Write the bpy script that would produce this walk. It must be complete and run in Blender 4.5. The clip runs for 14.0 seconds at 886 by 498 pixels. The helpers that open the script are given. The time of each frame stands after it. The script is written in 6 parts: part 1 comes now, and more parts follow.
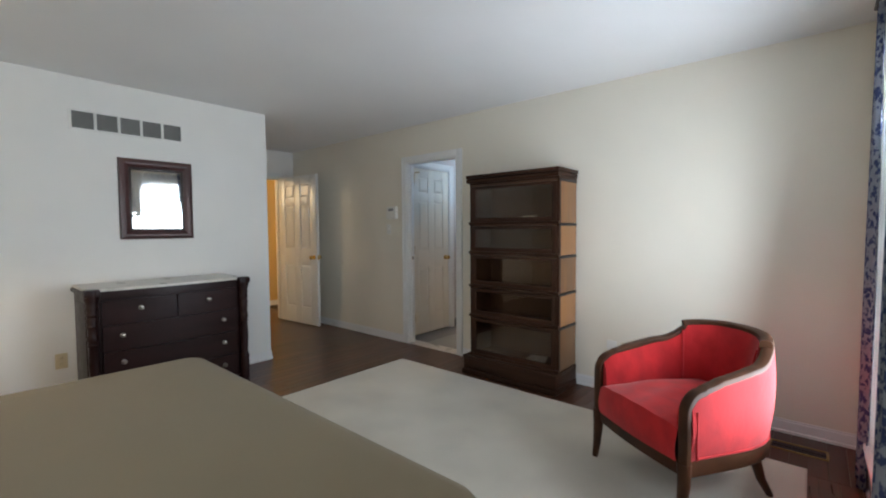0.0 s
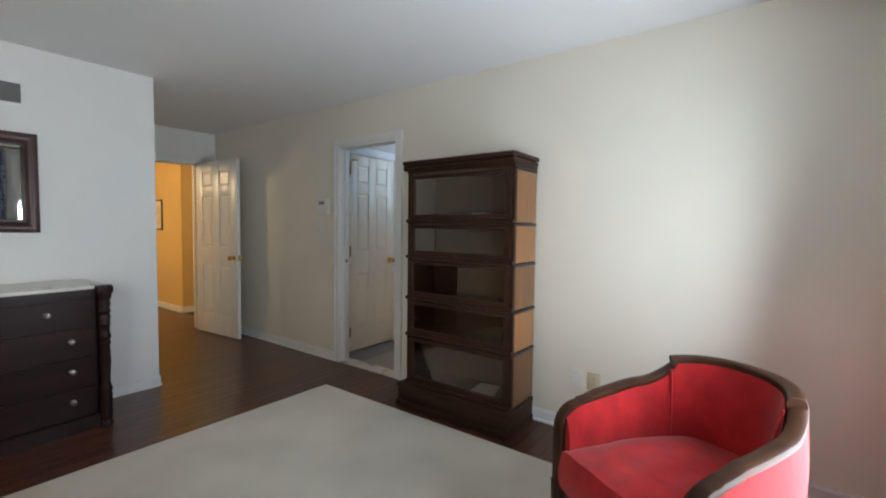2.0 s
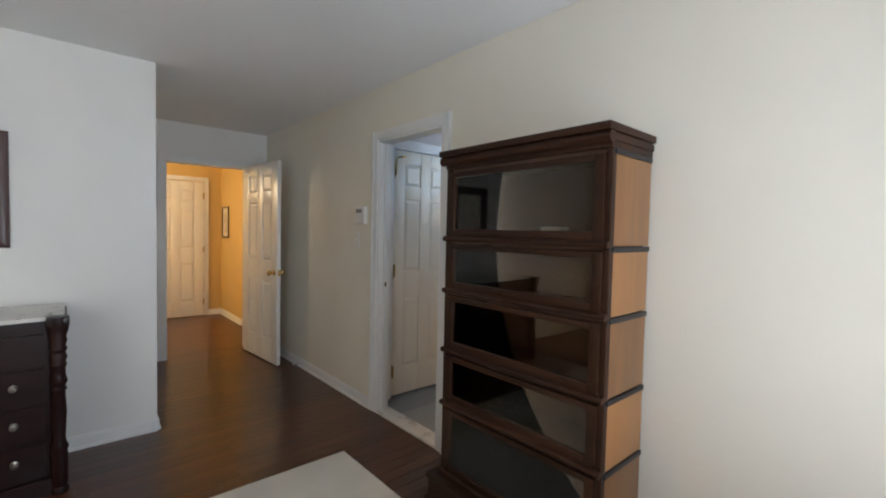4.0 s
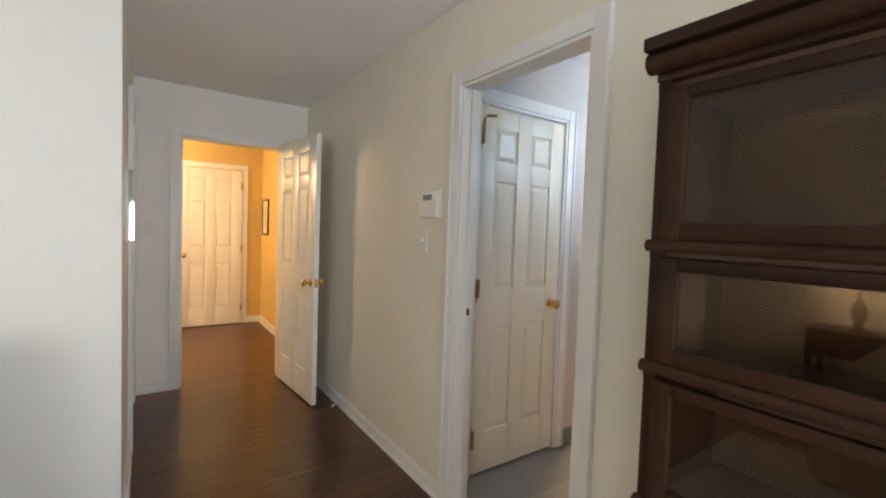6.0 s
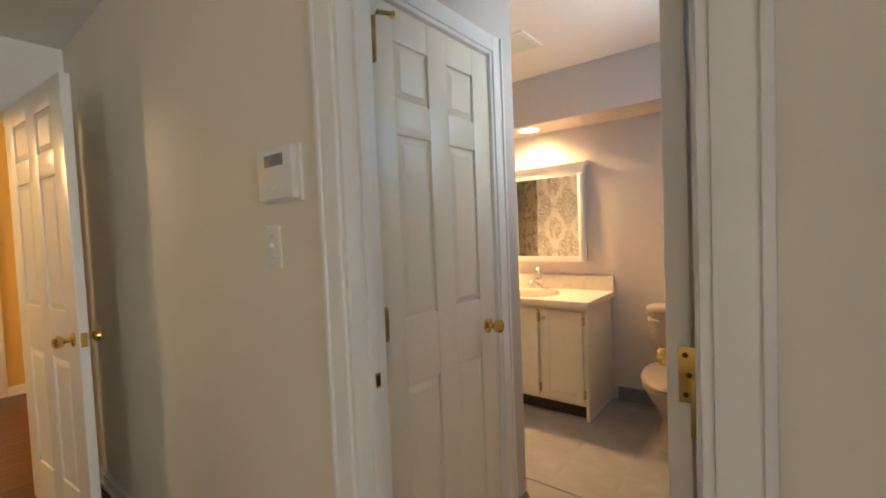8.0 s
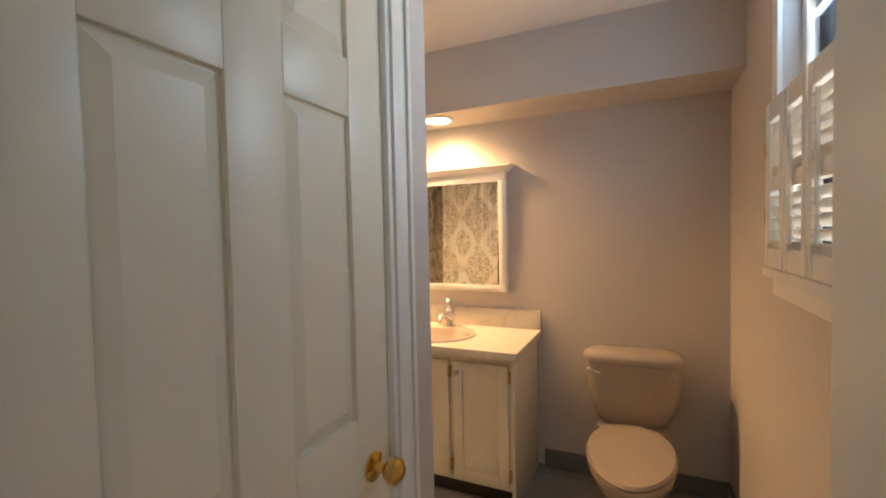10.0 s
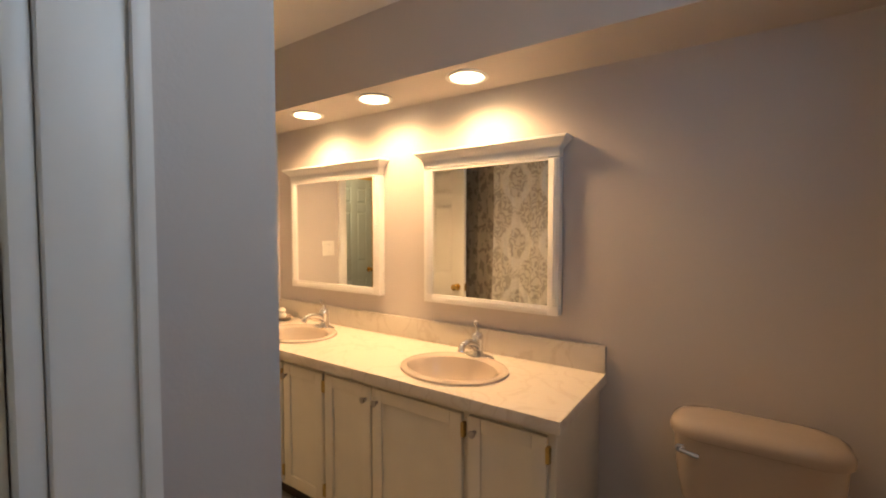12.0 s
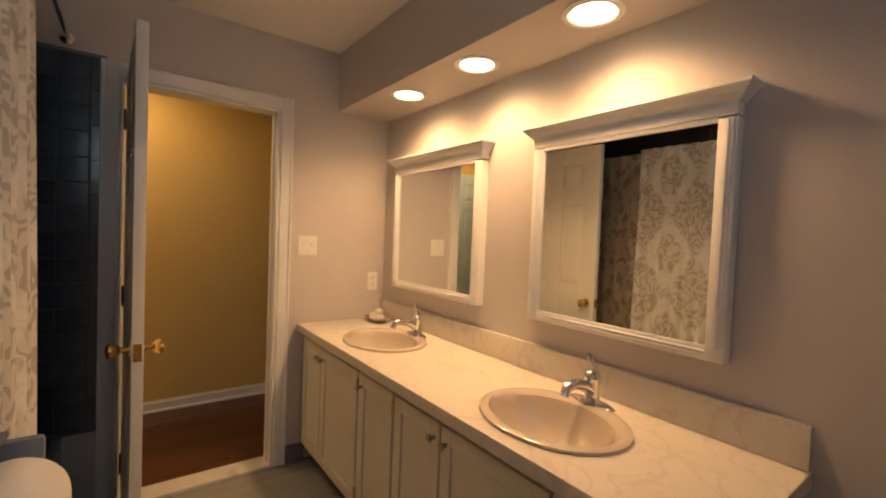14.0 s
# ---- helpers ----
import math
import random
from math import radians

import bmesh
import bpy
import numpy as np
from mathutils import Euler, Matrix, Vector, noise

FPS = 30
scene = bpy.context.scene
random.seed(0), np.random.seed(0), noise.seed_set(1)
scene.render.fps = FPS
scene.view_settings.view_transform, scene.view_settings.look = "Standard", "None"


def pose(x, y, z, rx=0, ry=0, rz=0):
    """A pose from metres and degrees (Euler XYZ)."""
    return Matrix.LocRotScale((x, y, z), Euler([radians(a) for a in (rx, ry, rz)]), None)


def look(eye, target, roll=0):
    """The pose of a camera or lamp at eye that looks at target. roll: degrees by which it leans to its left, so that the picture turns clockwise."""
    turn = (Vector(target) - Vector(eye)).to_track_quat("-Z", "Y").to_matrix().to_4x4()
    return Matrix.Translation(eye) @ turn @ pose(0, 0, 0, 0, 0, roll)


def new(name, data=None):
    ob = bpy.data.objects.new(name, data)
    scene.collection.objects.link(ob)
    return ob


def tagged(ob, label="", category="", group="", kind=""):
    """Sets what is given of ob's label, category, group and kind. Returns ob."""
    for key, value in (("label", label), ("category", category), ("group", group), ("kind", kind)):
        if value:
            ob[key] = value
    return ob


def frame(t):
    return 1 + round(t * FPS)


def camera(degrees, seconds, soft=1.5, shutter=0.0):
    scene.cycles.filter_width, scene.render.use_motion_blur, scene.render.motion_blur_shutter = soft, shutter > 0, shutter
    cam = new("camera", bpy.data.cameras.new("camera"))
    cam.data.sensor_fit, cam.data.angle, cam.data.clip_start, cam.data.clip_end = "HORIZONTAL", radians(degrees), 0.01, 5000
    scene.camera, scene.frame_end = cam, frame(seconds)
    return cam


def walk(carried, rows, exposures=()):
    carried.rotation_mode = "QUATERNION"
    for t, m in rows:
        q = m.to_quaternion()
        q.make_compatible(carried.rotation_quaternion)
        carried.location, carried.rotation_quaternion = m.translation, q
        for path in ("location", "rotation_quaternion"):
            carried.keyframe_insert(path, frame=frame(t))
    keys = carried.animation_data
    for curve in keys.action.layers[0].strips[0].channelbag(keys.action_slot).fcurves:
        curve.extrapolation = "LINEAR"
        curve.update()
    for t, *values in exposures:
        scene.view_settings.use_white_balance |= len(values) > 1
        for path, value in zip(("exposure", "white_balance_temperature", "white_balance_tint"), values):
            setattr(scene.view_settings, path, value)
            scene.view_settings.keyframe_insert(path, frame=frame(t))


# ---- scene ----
cam = camera(91.5, 14.0, soft=2.0)
PATH = [
    (0, (0.211, 0.201, 1.294), (-1.095, 1.714, 1.202), -0.4),
    (0.5, (0.165, 0.331, 1.287), (-1.08, 1.893, 1.189), -0.5),
    (1, (0.094, 0.5, 1.264), (-1.092, 2.107, 1.159), -0.4),
    (1.5, (0.016, 0.701, 1.282), (-1.14, 2.329, 1.167), 0.3),
    (2, (-0.062, 0.923, 1.296), (-1.25, 2.529, 1.198), 0.7),
    (2.5, (-0.154, 1.178, 1.307), (-1.411, 2.731, 1.208), 0.7),
    (3, (-0.267, 1.438, 1.335), (-1.615, 2.913, 1.244), 0.7),
    (3.2, (-0.309, 1.527, 1.346), (-1.702, 2.959, 1.265), 0.7),
    (5.3, (-1.189, 2.237, 1.385), (-2.767, 3.459, 1.259), 2.6),
    (5.5, (-1.33, 2.262, 1.381), (-2.922, 3.466, 1.254), 2.8),
    (6, (-1.626, 2.405, 1.358), (-3.271, 3.539, 1.27), 2.0),
    (6.5, (-1.895, 2.557, 1.345), (-3.522, 3.718, 1.286), 0.6),
    (7, (-2.145, 2.692, 1.327), (-3.684, 3.969, 1.279), -0.6),
    (7.5, (-2.334, 2.82, 1.326), (-3.742, 4.239, 1.27), -1.9),
    (8, (-2.476, 2.977, 1.32), (-3.713, 4.546, 1.239), -2.4),
    (8.5, (-2.62, 3.128, 1.313), (-3.661, 4.834, 1.222), -1.9),
    (8.7, (-2.673, 3.204, 1.323), (-3.642, 4.951, 1.221), -1.4),
    (10.8, (-2.98, 4.048, 1.426), (-3.814, 5.864, 1.359), -1.2),
    (11, (-2.985, 4.124, 1.41), (-3.864, 5.919, 1.354), -1.2),
    (11.5, (-2.996, 4.296, 1.407), (-4.015, 6.016, 1.344), -0.8),
    (12, (-3.025, 4.456, 1.41), (-4.163, 6.099, 1.325), -0.0),
    (12.5, (-3.073, 4.6, 1.398), (-4.341, 6.144, 1.304), 1.4),
    (13, (-3.122, 4.717, 1.39), (-4.514, 6.15, 1.302), 2.6),
    (13.5, (-3.16, 4.833, 1.377), (-4.677, 6.134, 1.302), 2.6),
    (14, (-3.188, 4.919, 1.369), (-4.793, 6.111, 1.302), 2.3),
]
EXPOSURES = [(0, 0.46, 6350, 7), (2, 0.48, 6350, 7), (3.2, 0.42, 6350, 8), (5.3, 0.98, 6900, 10), (6.5, 1.22, 7250, 11), (7.5, 0.95, 7800, 12),
             (8.7, 0.68, 8300, 12), (10.8, 0.33, 8200, 13), (12, -0.1, 7600, 13), (13, -0.72, 7700, 15), (14, -0.72, 7900, 15)]
walk(cam, [(t, look(eye, target, roll)) for t, eye, target, roll in PATH], EXPOSURES)

# ---------------------------------------------------------------- world and light
world = bpy.data.worlds.new("sky")
scene.world = world
world.use_nodes = True
wn = world.node_tree.nodes
sky = wn.new("ShaderNodeTexSky")
sky.sky_type, sky.sun_disc, sky.sun_elevation, sky.sun_rotation = "NISHITA", False, radians(40), radians(200)
world.node_tree.links.new(sky.outputs[0], wn["Background"].inputs[0])
wn["Background"].inputs[1].default_value = 0.12


def area(name, at, aim, w, h, power, color, spread=180):
    data = bpy.data.lights.new(name, "AREA")
    data.shape, data.size, data.size_y, data.energy, data.color, data.spread = "RECTANGLE", w, h, power, color, radians(spread)
    ob = new(name, data)
    ob.matrix_world = look(at, aim)
    return ob


DAY = (0.80, 0.88, 1.0)
WARM = (1.0, 0.70, 0.38)
area("window_daylight", (0.365, 2.62, 1.25), (-2, 2.46, 1.66), 0.80, 1.8, 29, DAY, 148)
# Added fill through an unseen second window, assumed from the room's even light.
area("window_daylight_2", (0.42, -0.38, 1.35), (-2, 0.75, 1.90), 0.85, 1.6, 11, DAY)
area("bath_window_daylight", (-2.46, 5.05, 2.02), (-4, 5.05, 1.7), 0.66, 0.42, 3.8, (0.32, 0.60, 1.0))
area("hall_ceiling_lamp", (-6.40, 4.85, 2.38), (-6.40, 4.85, 0), 0.3, 0.3, 14, WARM)
hall_data = bpy.data.lights.new("hall_globe_lamp", "POINT")
hall_data.energy, hall_data.color, hall_data.shadow_soft_size = 39, (1.0, 0.76, 0.46), 0.14
new("hall_globe_lamp", hall_data).location = (-7.10, 1.76, 2.20)


# ---------------------------------------------------------------- materials
def mat(name, color, rough=0.5, metal=0.0, var=0.12, scale=6.0, bump=0.0, bscale=120.0, stretch=(1, 1, 1), sheen=0.0, coat=0.0, per_object=0.0, spec=0.5, color2=None, tight=0.4, rvar=0.15):
    m = bpy.data.materials.new(name)
    m.use_nodes = True
    nt = m.node_tree
    n, l = nt.nodes, nt.links
    b = n["Principled BSDF"]
    b.inputs["Roughness"].default_value = rough
    b.inputs["Metallic"].default_value = metal
    b.inputs["Specular IOR Level"].default_value = spec
    b.inputs["Coat Weight"].default_value = coat
    b.inputs["Coat Roughness"].default_value = 0.12
    b.inputs["Sheen Weight"].default_value = sheen
    tc = n.new("ShaderNodeTexCoord")
    mp = n.new("ShaderNodeMapping")
    mp.inputs["Scale"].default_value = stretch
    l.new(tc.outputs["Object"], mp.inputs[0])
    big, fine = n.new("ShaderNodeTexNoise"), n.new("ShaderNodeTexNoise")
    big.inputs["Scale"].default_value, fine.inputs["Scale"].default_value = scale * 0.25, scale
    big.inputs["Detail"].default_value, fine.inputs["Detail"].default_value = 3, 6
    l.new(mp.outputs[0], big.inputs["Vector"])
    l.new(mp.outputs[0], fine.inputs["Vector"])
    add = n.new("ShaderNodeMath")
    add.operation = "ADD"
    l.new(big.outputs[0], add.inputs[0])
    l.new(fine.outputs[0], add.inputs[1])
    fac = add.outputs[0]
    if per_object:
        oi = n.new("ShaderNodeObjectInfo")
        mul = n.new("ShaderNodeMath")
        mul.operation, mul.inputs[1].default_value, mul.inputs[2].default_value = "MULTIPLY_ADD", per_object, -per_object / 2
        l.new(oi.outputs["Random"], mul.inputs[0])
        add2 = n.new("ShaderNodeMath")
        add2.operation = "ADD"
        l.new(fac, add2.inputs[0])
        l.new(mul.outputs[0], add2.inputs[1])
        fac = add2.outputs[0]
    ramp = n.new("ShaderNodeMapRange")
    ramp.inputs[1].default_value, ramp.inputs[2].default_value = 1 - tight, 1 + tight
    l.new(fac, ramp.inputs[0])
    mix = n.new("ShaderNodeMix")
    mix.data_type = "RGBA"
    dark = color2 or tuple(c * (1 - var) for c in color)
    light = color if color2 else tuple(min(1, c * (1 + var)) for c in color)
    mix.inputs[6].default_value = (*dark, 1)
    mix.inputs[7].default_value = (*light, 1)
    l.new(ramp.outputs[0], mix.inputs[0])
    l.new(mix.outputs[2], b.inputs["Base Color"])
    rr = n.new("ShaderNodeMapRange")
    rr.inputs[1].default_value, rr.inputs[2].default_value = 0.3, 0.7
    rr.inputs[3].default_value, rr.inputs[4].default_value = max(0.02, rough * (1 - rvar)), min(1, rough * (1 + rvar))
    l.new(fine.outputs[0], rr.inputs[0])
    l.new(rr.outputs[0], b.inputs["Roughness"])
    if bump:
        bn = n.new("ShaderNodeTexNoise")
        bn.inputs["Scale"].default_value, bn.inputs["Detail"].default_value = bscale, 4
        l.new(mp.outputs[0], bn.inputs["Vector"])
        bp = n.new("ShaderNodeBump")
        bp.inputs["Strength"].default_value, bp.inputs["Distance"].default_value = bump, 0.002
        l.new(bn.outputs[0], bp.inputs["Height"])
        l.new(bp.outputs[0], b.inputs["Normal"])
    return m


def glass_mat(name, tint=(1, 1, 1), rough=0.0, gloss=0.12):
    m = bpy.data.materials.new(name)
    m.use_nodes = True
    n, l = m.node_tree.nodes, m.node_tree.links
    n.remove(n["Principled BSDF"])
    tr, gl, mx, fr = n.new("ShaderNodeBsdfTransparent"), n.new("ShaderNodeBsdfGlossy"), n.new("ShaderNodeMixShader"), n.new("ShaderNodeFresnel")
    tr.inputs[0].default_value = (*tint, 1)
    gl.inputs["Roughness"].default_value = rough
    fr.inputs[0].default_value = 1.5
    l.new(fr.outputs[0], mx.inputs[0])
    l.new(tr.outputs[0], mx.inputs[1])
    l.new(gl.outputs[0], mx.inputs[2])
    l.new(mx.outputs[0], n["Material Output"].inputs[0])
    return m


def glow_mat(name, color, strength):
    m = bpy.data.materials.new(name)
    m.use_nodes = True
    b = m.node_tree.nodes["Principled BSDF"]
    b.inputs["Base Color"].default_value = (0.8, 0.8, 0.8, 1)
    b.inputs["Emission Color"].default_value = (*color, 1)
    b.inputs["Emission Strength"].default_value = strength
    return m


M_WALL = mat("cream_wall_paint", (0.80, 0.752, 0.65), 0.5, var=0.03, scale=2.5, bump=0.12, bscale=260)
M_WALLW = mat("off_white_wall_paint", (0.80, 0.79, 0.76), 0.55, var=0.03, scale=2.5, bump=0.12, bscale=260)
M_CEIL = mat("ceiling_paint", (0.84, 0.84, 0.84), 0.8, var=0.03, scale=2, bump=0.15, bscale=200)
M_YELLOW = mat("yellow_hall_paint", (0.66, 0.465, 0.18), 0.6, var=0.04, scale=2, bump=0.1, bscale=260)
M_BATHW = mat("grey_lilac_bath_paint", (0.56, 0.522, 0.505), 0.6, var=0.04, scale=2.5, bump=0.15, bscale=260)
M_TRIM = mat("white_trim_paint", (0.80, 0.80, 0.79), 0.35, var=0.02, scale=8, bump=0.05, bscale=80, rvar=0.05)
M_DOOR = mat("white_door_paint", (0.78, 0.77, 0.73), 0.32, var=0.015, scale=5, bump=0.05, bscale=160, rvar=0.03)
# Closet door: white paint, tinted cream for the warm light on it.
M_WARMLITDOOR = mat("white_door_paint_warm_lit", (0.79, 0.745, 0.64), 0.30, var=0.01, scale=4, bump=0.04, bscale=200, rvar=0.02)
# Pale hall door with the blue of daylight mixed into its paint.
M_DAYLITDOOR = mat("daylight_tinted_door_paint", (0.46, 0.58, 0.63), 0.4, var=0.04, scale=7)
M_PLANK = mat("dark_oak_floor", (0.080, 0.026, 0.0115), 0.31, var=0.42, scale=22, bump=0.12, bscale=70, stretch=(1, 0.08, 1), per_object=0.45, coat=0.15)
M_SUB = mat("floor_gap_dark", (0.02, 0.012, 0.008), 0.7)
M_RUG = mat("ivory_carpet", (0.63, 0.585, 0.50), 0.95, tight=0.30, var=0.12, scale=2.6, bump=0.9, bscale=700, sheen=0.3, spec=0.1)
M_BINDING = mat("carpet_binding", (0.58, 0.54, 0.46), 0.9, var=0.1, scale=30)
M_VINYL = mat("grey_vinyl_floor", (0.29, 0.29, 0.285), 0.42, var=0.18, scale=9, bump=0.15, bscale=60, per_object=0.10)
M_GROUT = mat("floor_joint_grey", (0.27, 0.27, 0.262), 0.8)
M_MARBLE = mat("pale_stone_threshold", (0.66, 0.63, 0.58), 0.3, var=0.14, scale=9)
M_FRAME = mat("red_brown_mahogany", (0.062, 0.020, 0.018), 0.34, var=0.35, scale=10, stretch=(1, 1, 0.2), bump=0.03, bscale=50, coat=0.1)
M_MAHOG = mat("dark_mahogany", (0.018, 0.0062, 0.0058), 0.36, var=0.35, scale=14, stretch=(1, 0.15, 1), bump=0.03, bscale=50, coat=0.02, spec=0.25)
M_WALNUT = mat("dark_walnut_stain", (0.034, 0.0135, 0.0065), 0.48, var=0.45, scale=16, stretch=(0.15, 1, 1), bump=0.05, bscale=60, coat=0.02, spec=0.22)
M_OAK = mat("golden_oak_side", (0.25, 0.112, 0.036), 0.4, var=0.35, scale=20, stretch=(1, 1, 0.10), bump=0.1, bscale=60, coat=0.2, per_object=0.9)
M_INSIDE = mat("bookcase_inner_board", (0.115, 0.060, 0.036), 0.5, var=0.25, scale=10, stretch=(0.15, 1, 1))
M_IRON = mat("dark_iron_band", (0.035, 0.033, 0.035), 0.45, metal=0.6, var=0.3, scale=30)
# The velvet's sheen is put into the colour as lighter and darker patches.
M_RED = mat("red_velvet", (0.51, 0.021, 0.024), 0.8, sheen=0.2, color2=(0.34, 0.010, 0.013), scale=13, stretch=(1, 1, 0.7), tight=0.22, bump=0.4, bscale=45, spec=0.15)
M_CHAIRW = mat("walnut_chair_frame", (0.060, 0.024, 0.011), 0.44, var=0.6, scale=9, bump=0.02, bscale=60, spec=0.22)
M_BED = mat("khaki_blanket", (0.225, 0.178, 0.108), 0.92, var=0.06, scale=3.5, bump=0.5, bscale=420, sheen=0.15, spec=0.1)
M_SHEET = mat("mattress_ticking", (0.55, 0.52, 0.46), 0.9, var=0.08, scale=20)
M_BRASS = mat("polished_brass", (0.80, 0.55, 0.20), 0.18, metal=1.0, var=0.15, scale=20)
M_OLDBRASS = mat("tarnished_brass", (0.46, 0.33, 0.13), 0.33, metal=1.0, var=0.3, scale=25)
M_HINGE = mat("dark_bronze_hinge", (0.06, 0.042, 0.026), 0.45, metal=0.7, var=0.3, scale=25)
M_CHROME = mat("chrome", (0.80, 0.80, 0.82), 0.07, metal=1.0, var=0.04, scale=10)
M_PEWTER = mat("pewter_knob", (0.45, 0.42, 0.40), 0.3, metal=1.0, var=0.2, scale=30)
M_KNOB = mat("dark_pewter_knob", (0.27, 0.25, 0.22), 0.34, metal=1.0, var=0.2, scale=30)
M_MIRROR = mat("mirror_silver", (0.90, 0.92, 0.91), 0.012, metal=1.0, var=0.01, scale=2)
M_PLASTIC = mat("white_plastic", (0.78, 0.77, 0.73), 0.35, var=0.03, scale=10)
M_IVORY = mat("ivory_plastic", (0.58, 0.50, 0.33), 0.4, var=0.04, scale=10)
M_DARKHOLE = mat("dark_slot", (0.015, 0.015, 0.015), 0.6)
M_LCD = mat("grey_display", (0.24, 0.25, 0.26), 0.2)
M_GREY = mat("grey_grille_paint", (0.33, 0.325, 0.31), 0.5, var=0.08, scale=20)
M_GLASS = glass_mat("clear_glass")
M_CASEGLASS = glass_mat("old_cabinet_glass", (0.80, 0.74, 0.66))
M_CAB = mat("cream_cabinet_paint", (0.70, 0.66, 0.57), 0.38, var=0.05, scale=9, bump=0.1, bscale=40)
M_COUNTER = mat("marbled_laminate", (0.68, 0.63, 0.555), 0.34, var=0.05, scale=12, tight=0.6, spec=0.4)
# faint thin veins over the laminate
_n, _l = M_COUNTER.node_tree.nodes, M_COUNTER.node_tree.links
_bs = _n["Principled BSDF"]
_base = _bs.inputs["Base Color"].links[0].from_socket
_tc, _v = _n.new("ShaderNodeTexCoord"), _n.new("ShaderNodeTexNoise")
_v.inputs["Scale"].default_value, _v.inputs["Detail"].default_value, _v.inputs["Distortion"].default_value = 4.5, 5, 1.2
_l.new(_tc.outputs["Object"], _v.inputs["Vector"])
_d = _n.new("ShaderNodeMath")
_d.operation, _d.inputs[1].default_value = "SUBTRACT", 0.5
_l.new(_v.outputs[0], _d.inputs[0])
_a = _n.new("ShaderNodeMath")
_a.operation = "ABSOLUTE"
_l.new(_d.outputs[0], _a.inputs[0])
_r = _n.new("ShaderNodeMapRange")
_r.inputs[1].default_value, _r.inputs[2].default_value, _r.inputs[3].default_value, _r.inputs[4].default_value = 0.0, 0.035, 0.45, 0.0
_l.new(_a.outputs[0], _r.inputs[0])
_m = _n.new("ShaderNodeMix")
_m.data_type = "RGBA"
_m.inputs[7].default_value = (0.53, 0.46, 0.38, 1)
_l.new(_r.outputs[0], _m.inputs[0])
_l.new(_base, _m.inputs[6])
_l.new(_m.outputs[2], _bs.inputs["Base Color"])
# Toilet and sinks share one porcelain; this copy is darkened for dimmer light.
M_CERAMIC = mat("bone_porcelain_dim", (0.41, 0.345, 0.29), 0.12, var=0.03, scale=4, coat=0.5)
# Lighter copy of that porcelain, for the brightly lit sinks.
M_SINK = mat("bone_porcelain_lit", (0.55, 0.475, 0.40), 0.12, var=0.03, scale=4, coat=0.5)
M_TILE = mat("slate_blue_tile", (0.055, 0.075, 0.105), 0.16, var=0.25, scale=14, per_object=0.5, coat=0.3)
M_TILEGROUT = mat("tile_joint", (0.12, 0.14, 0.16), 0.8)
# Near black, on the back and head walls of the tub alcove.
M_NAVY = mat("near_black_alcove", (0.012, 0.012, 0.014), 0.6)
M_CERBLUE = mat("grey_blue_ceramic", (0.17, 0.22, 0.28), 0.2, var=0.1, scale=12, coat=0.4)
M_PAPER = mat("white_tissue", (0.80, 0.79, 0.77), 0.9, var=0.03, scale=40, bump=0.2, bscale=200)
M_CARD = mat("brown_card", (0.30, 0.20, 0.12), 0.9)
M_SOAP = mat("white_soap", (0.8, 0.78, 0.72), 0.4)
M_ART = mat("faded_print_paper", (0.62, 0.55, 0.44), 0.7, var=0.35, scale=16)
M_MAT = mat("picture_mat_board", (0.72, 0.68, 0.58), 0.8)
M_BLACKFRAME = mat("black_frame", (0.03, 0.02, 0.018), 0.35, var=0.3, scale=20)
M_BASE = mat("grey_vinyl_base", (0.16, 0.17, 0.18), 0.5, var=0.1, scale=12)
M_SPOT = glow_mat("lit_bulb", (1.0, 0.80, 0.50), 14.0)
M_DAYGLOW = glow_mat("daylight_backdrop", (0.86, 0.95, 1.0), 3.0)


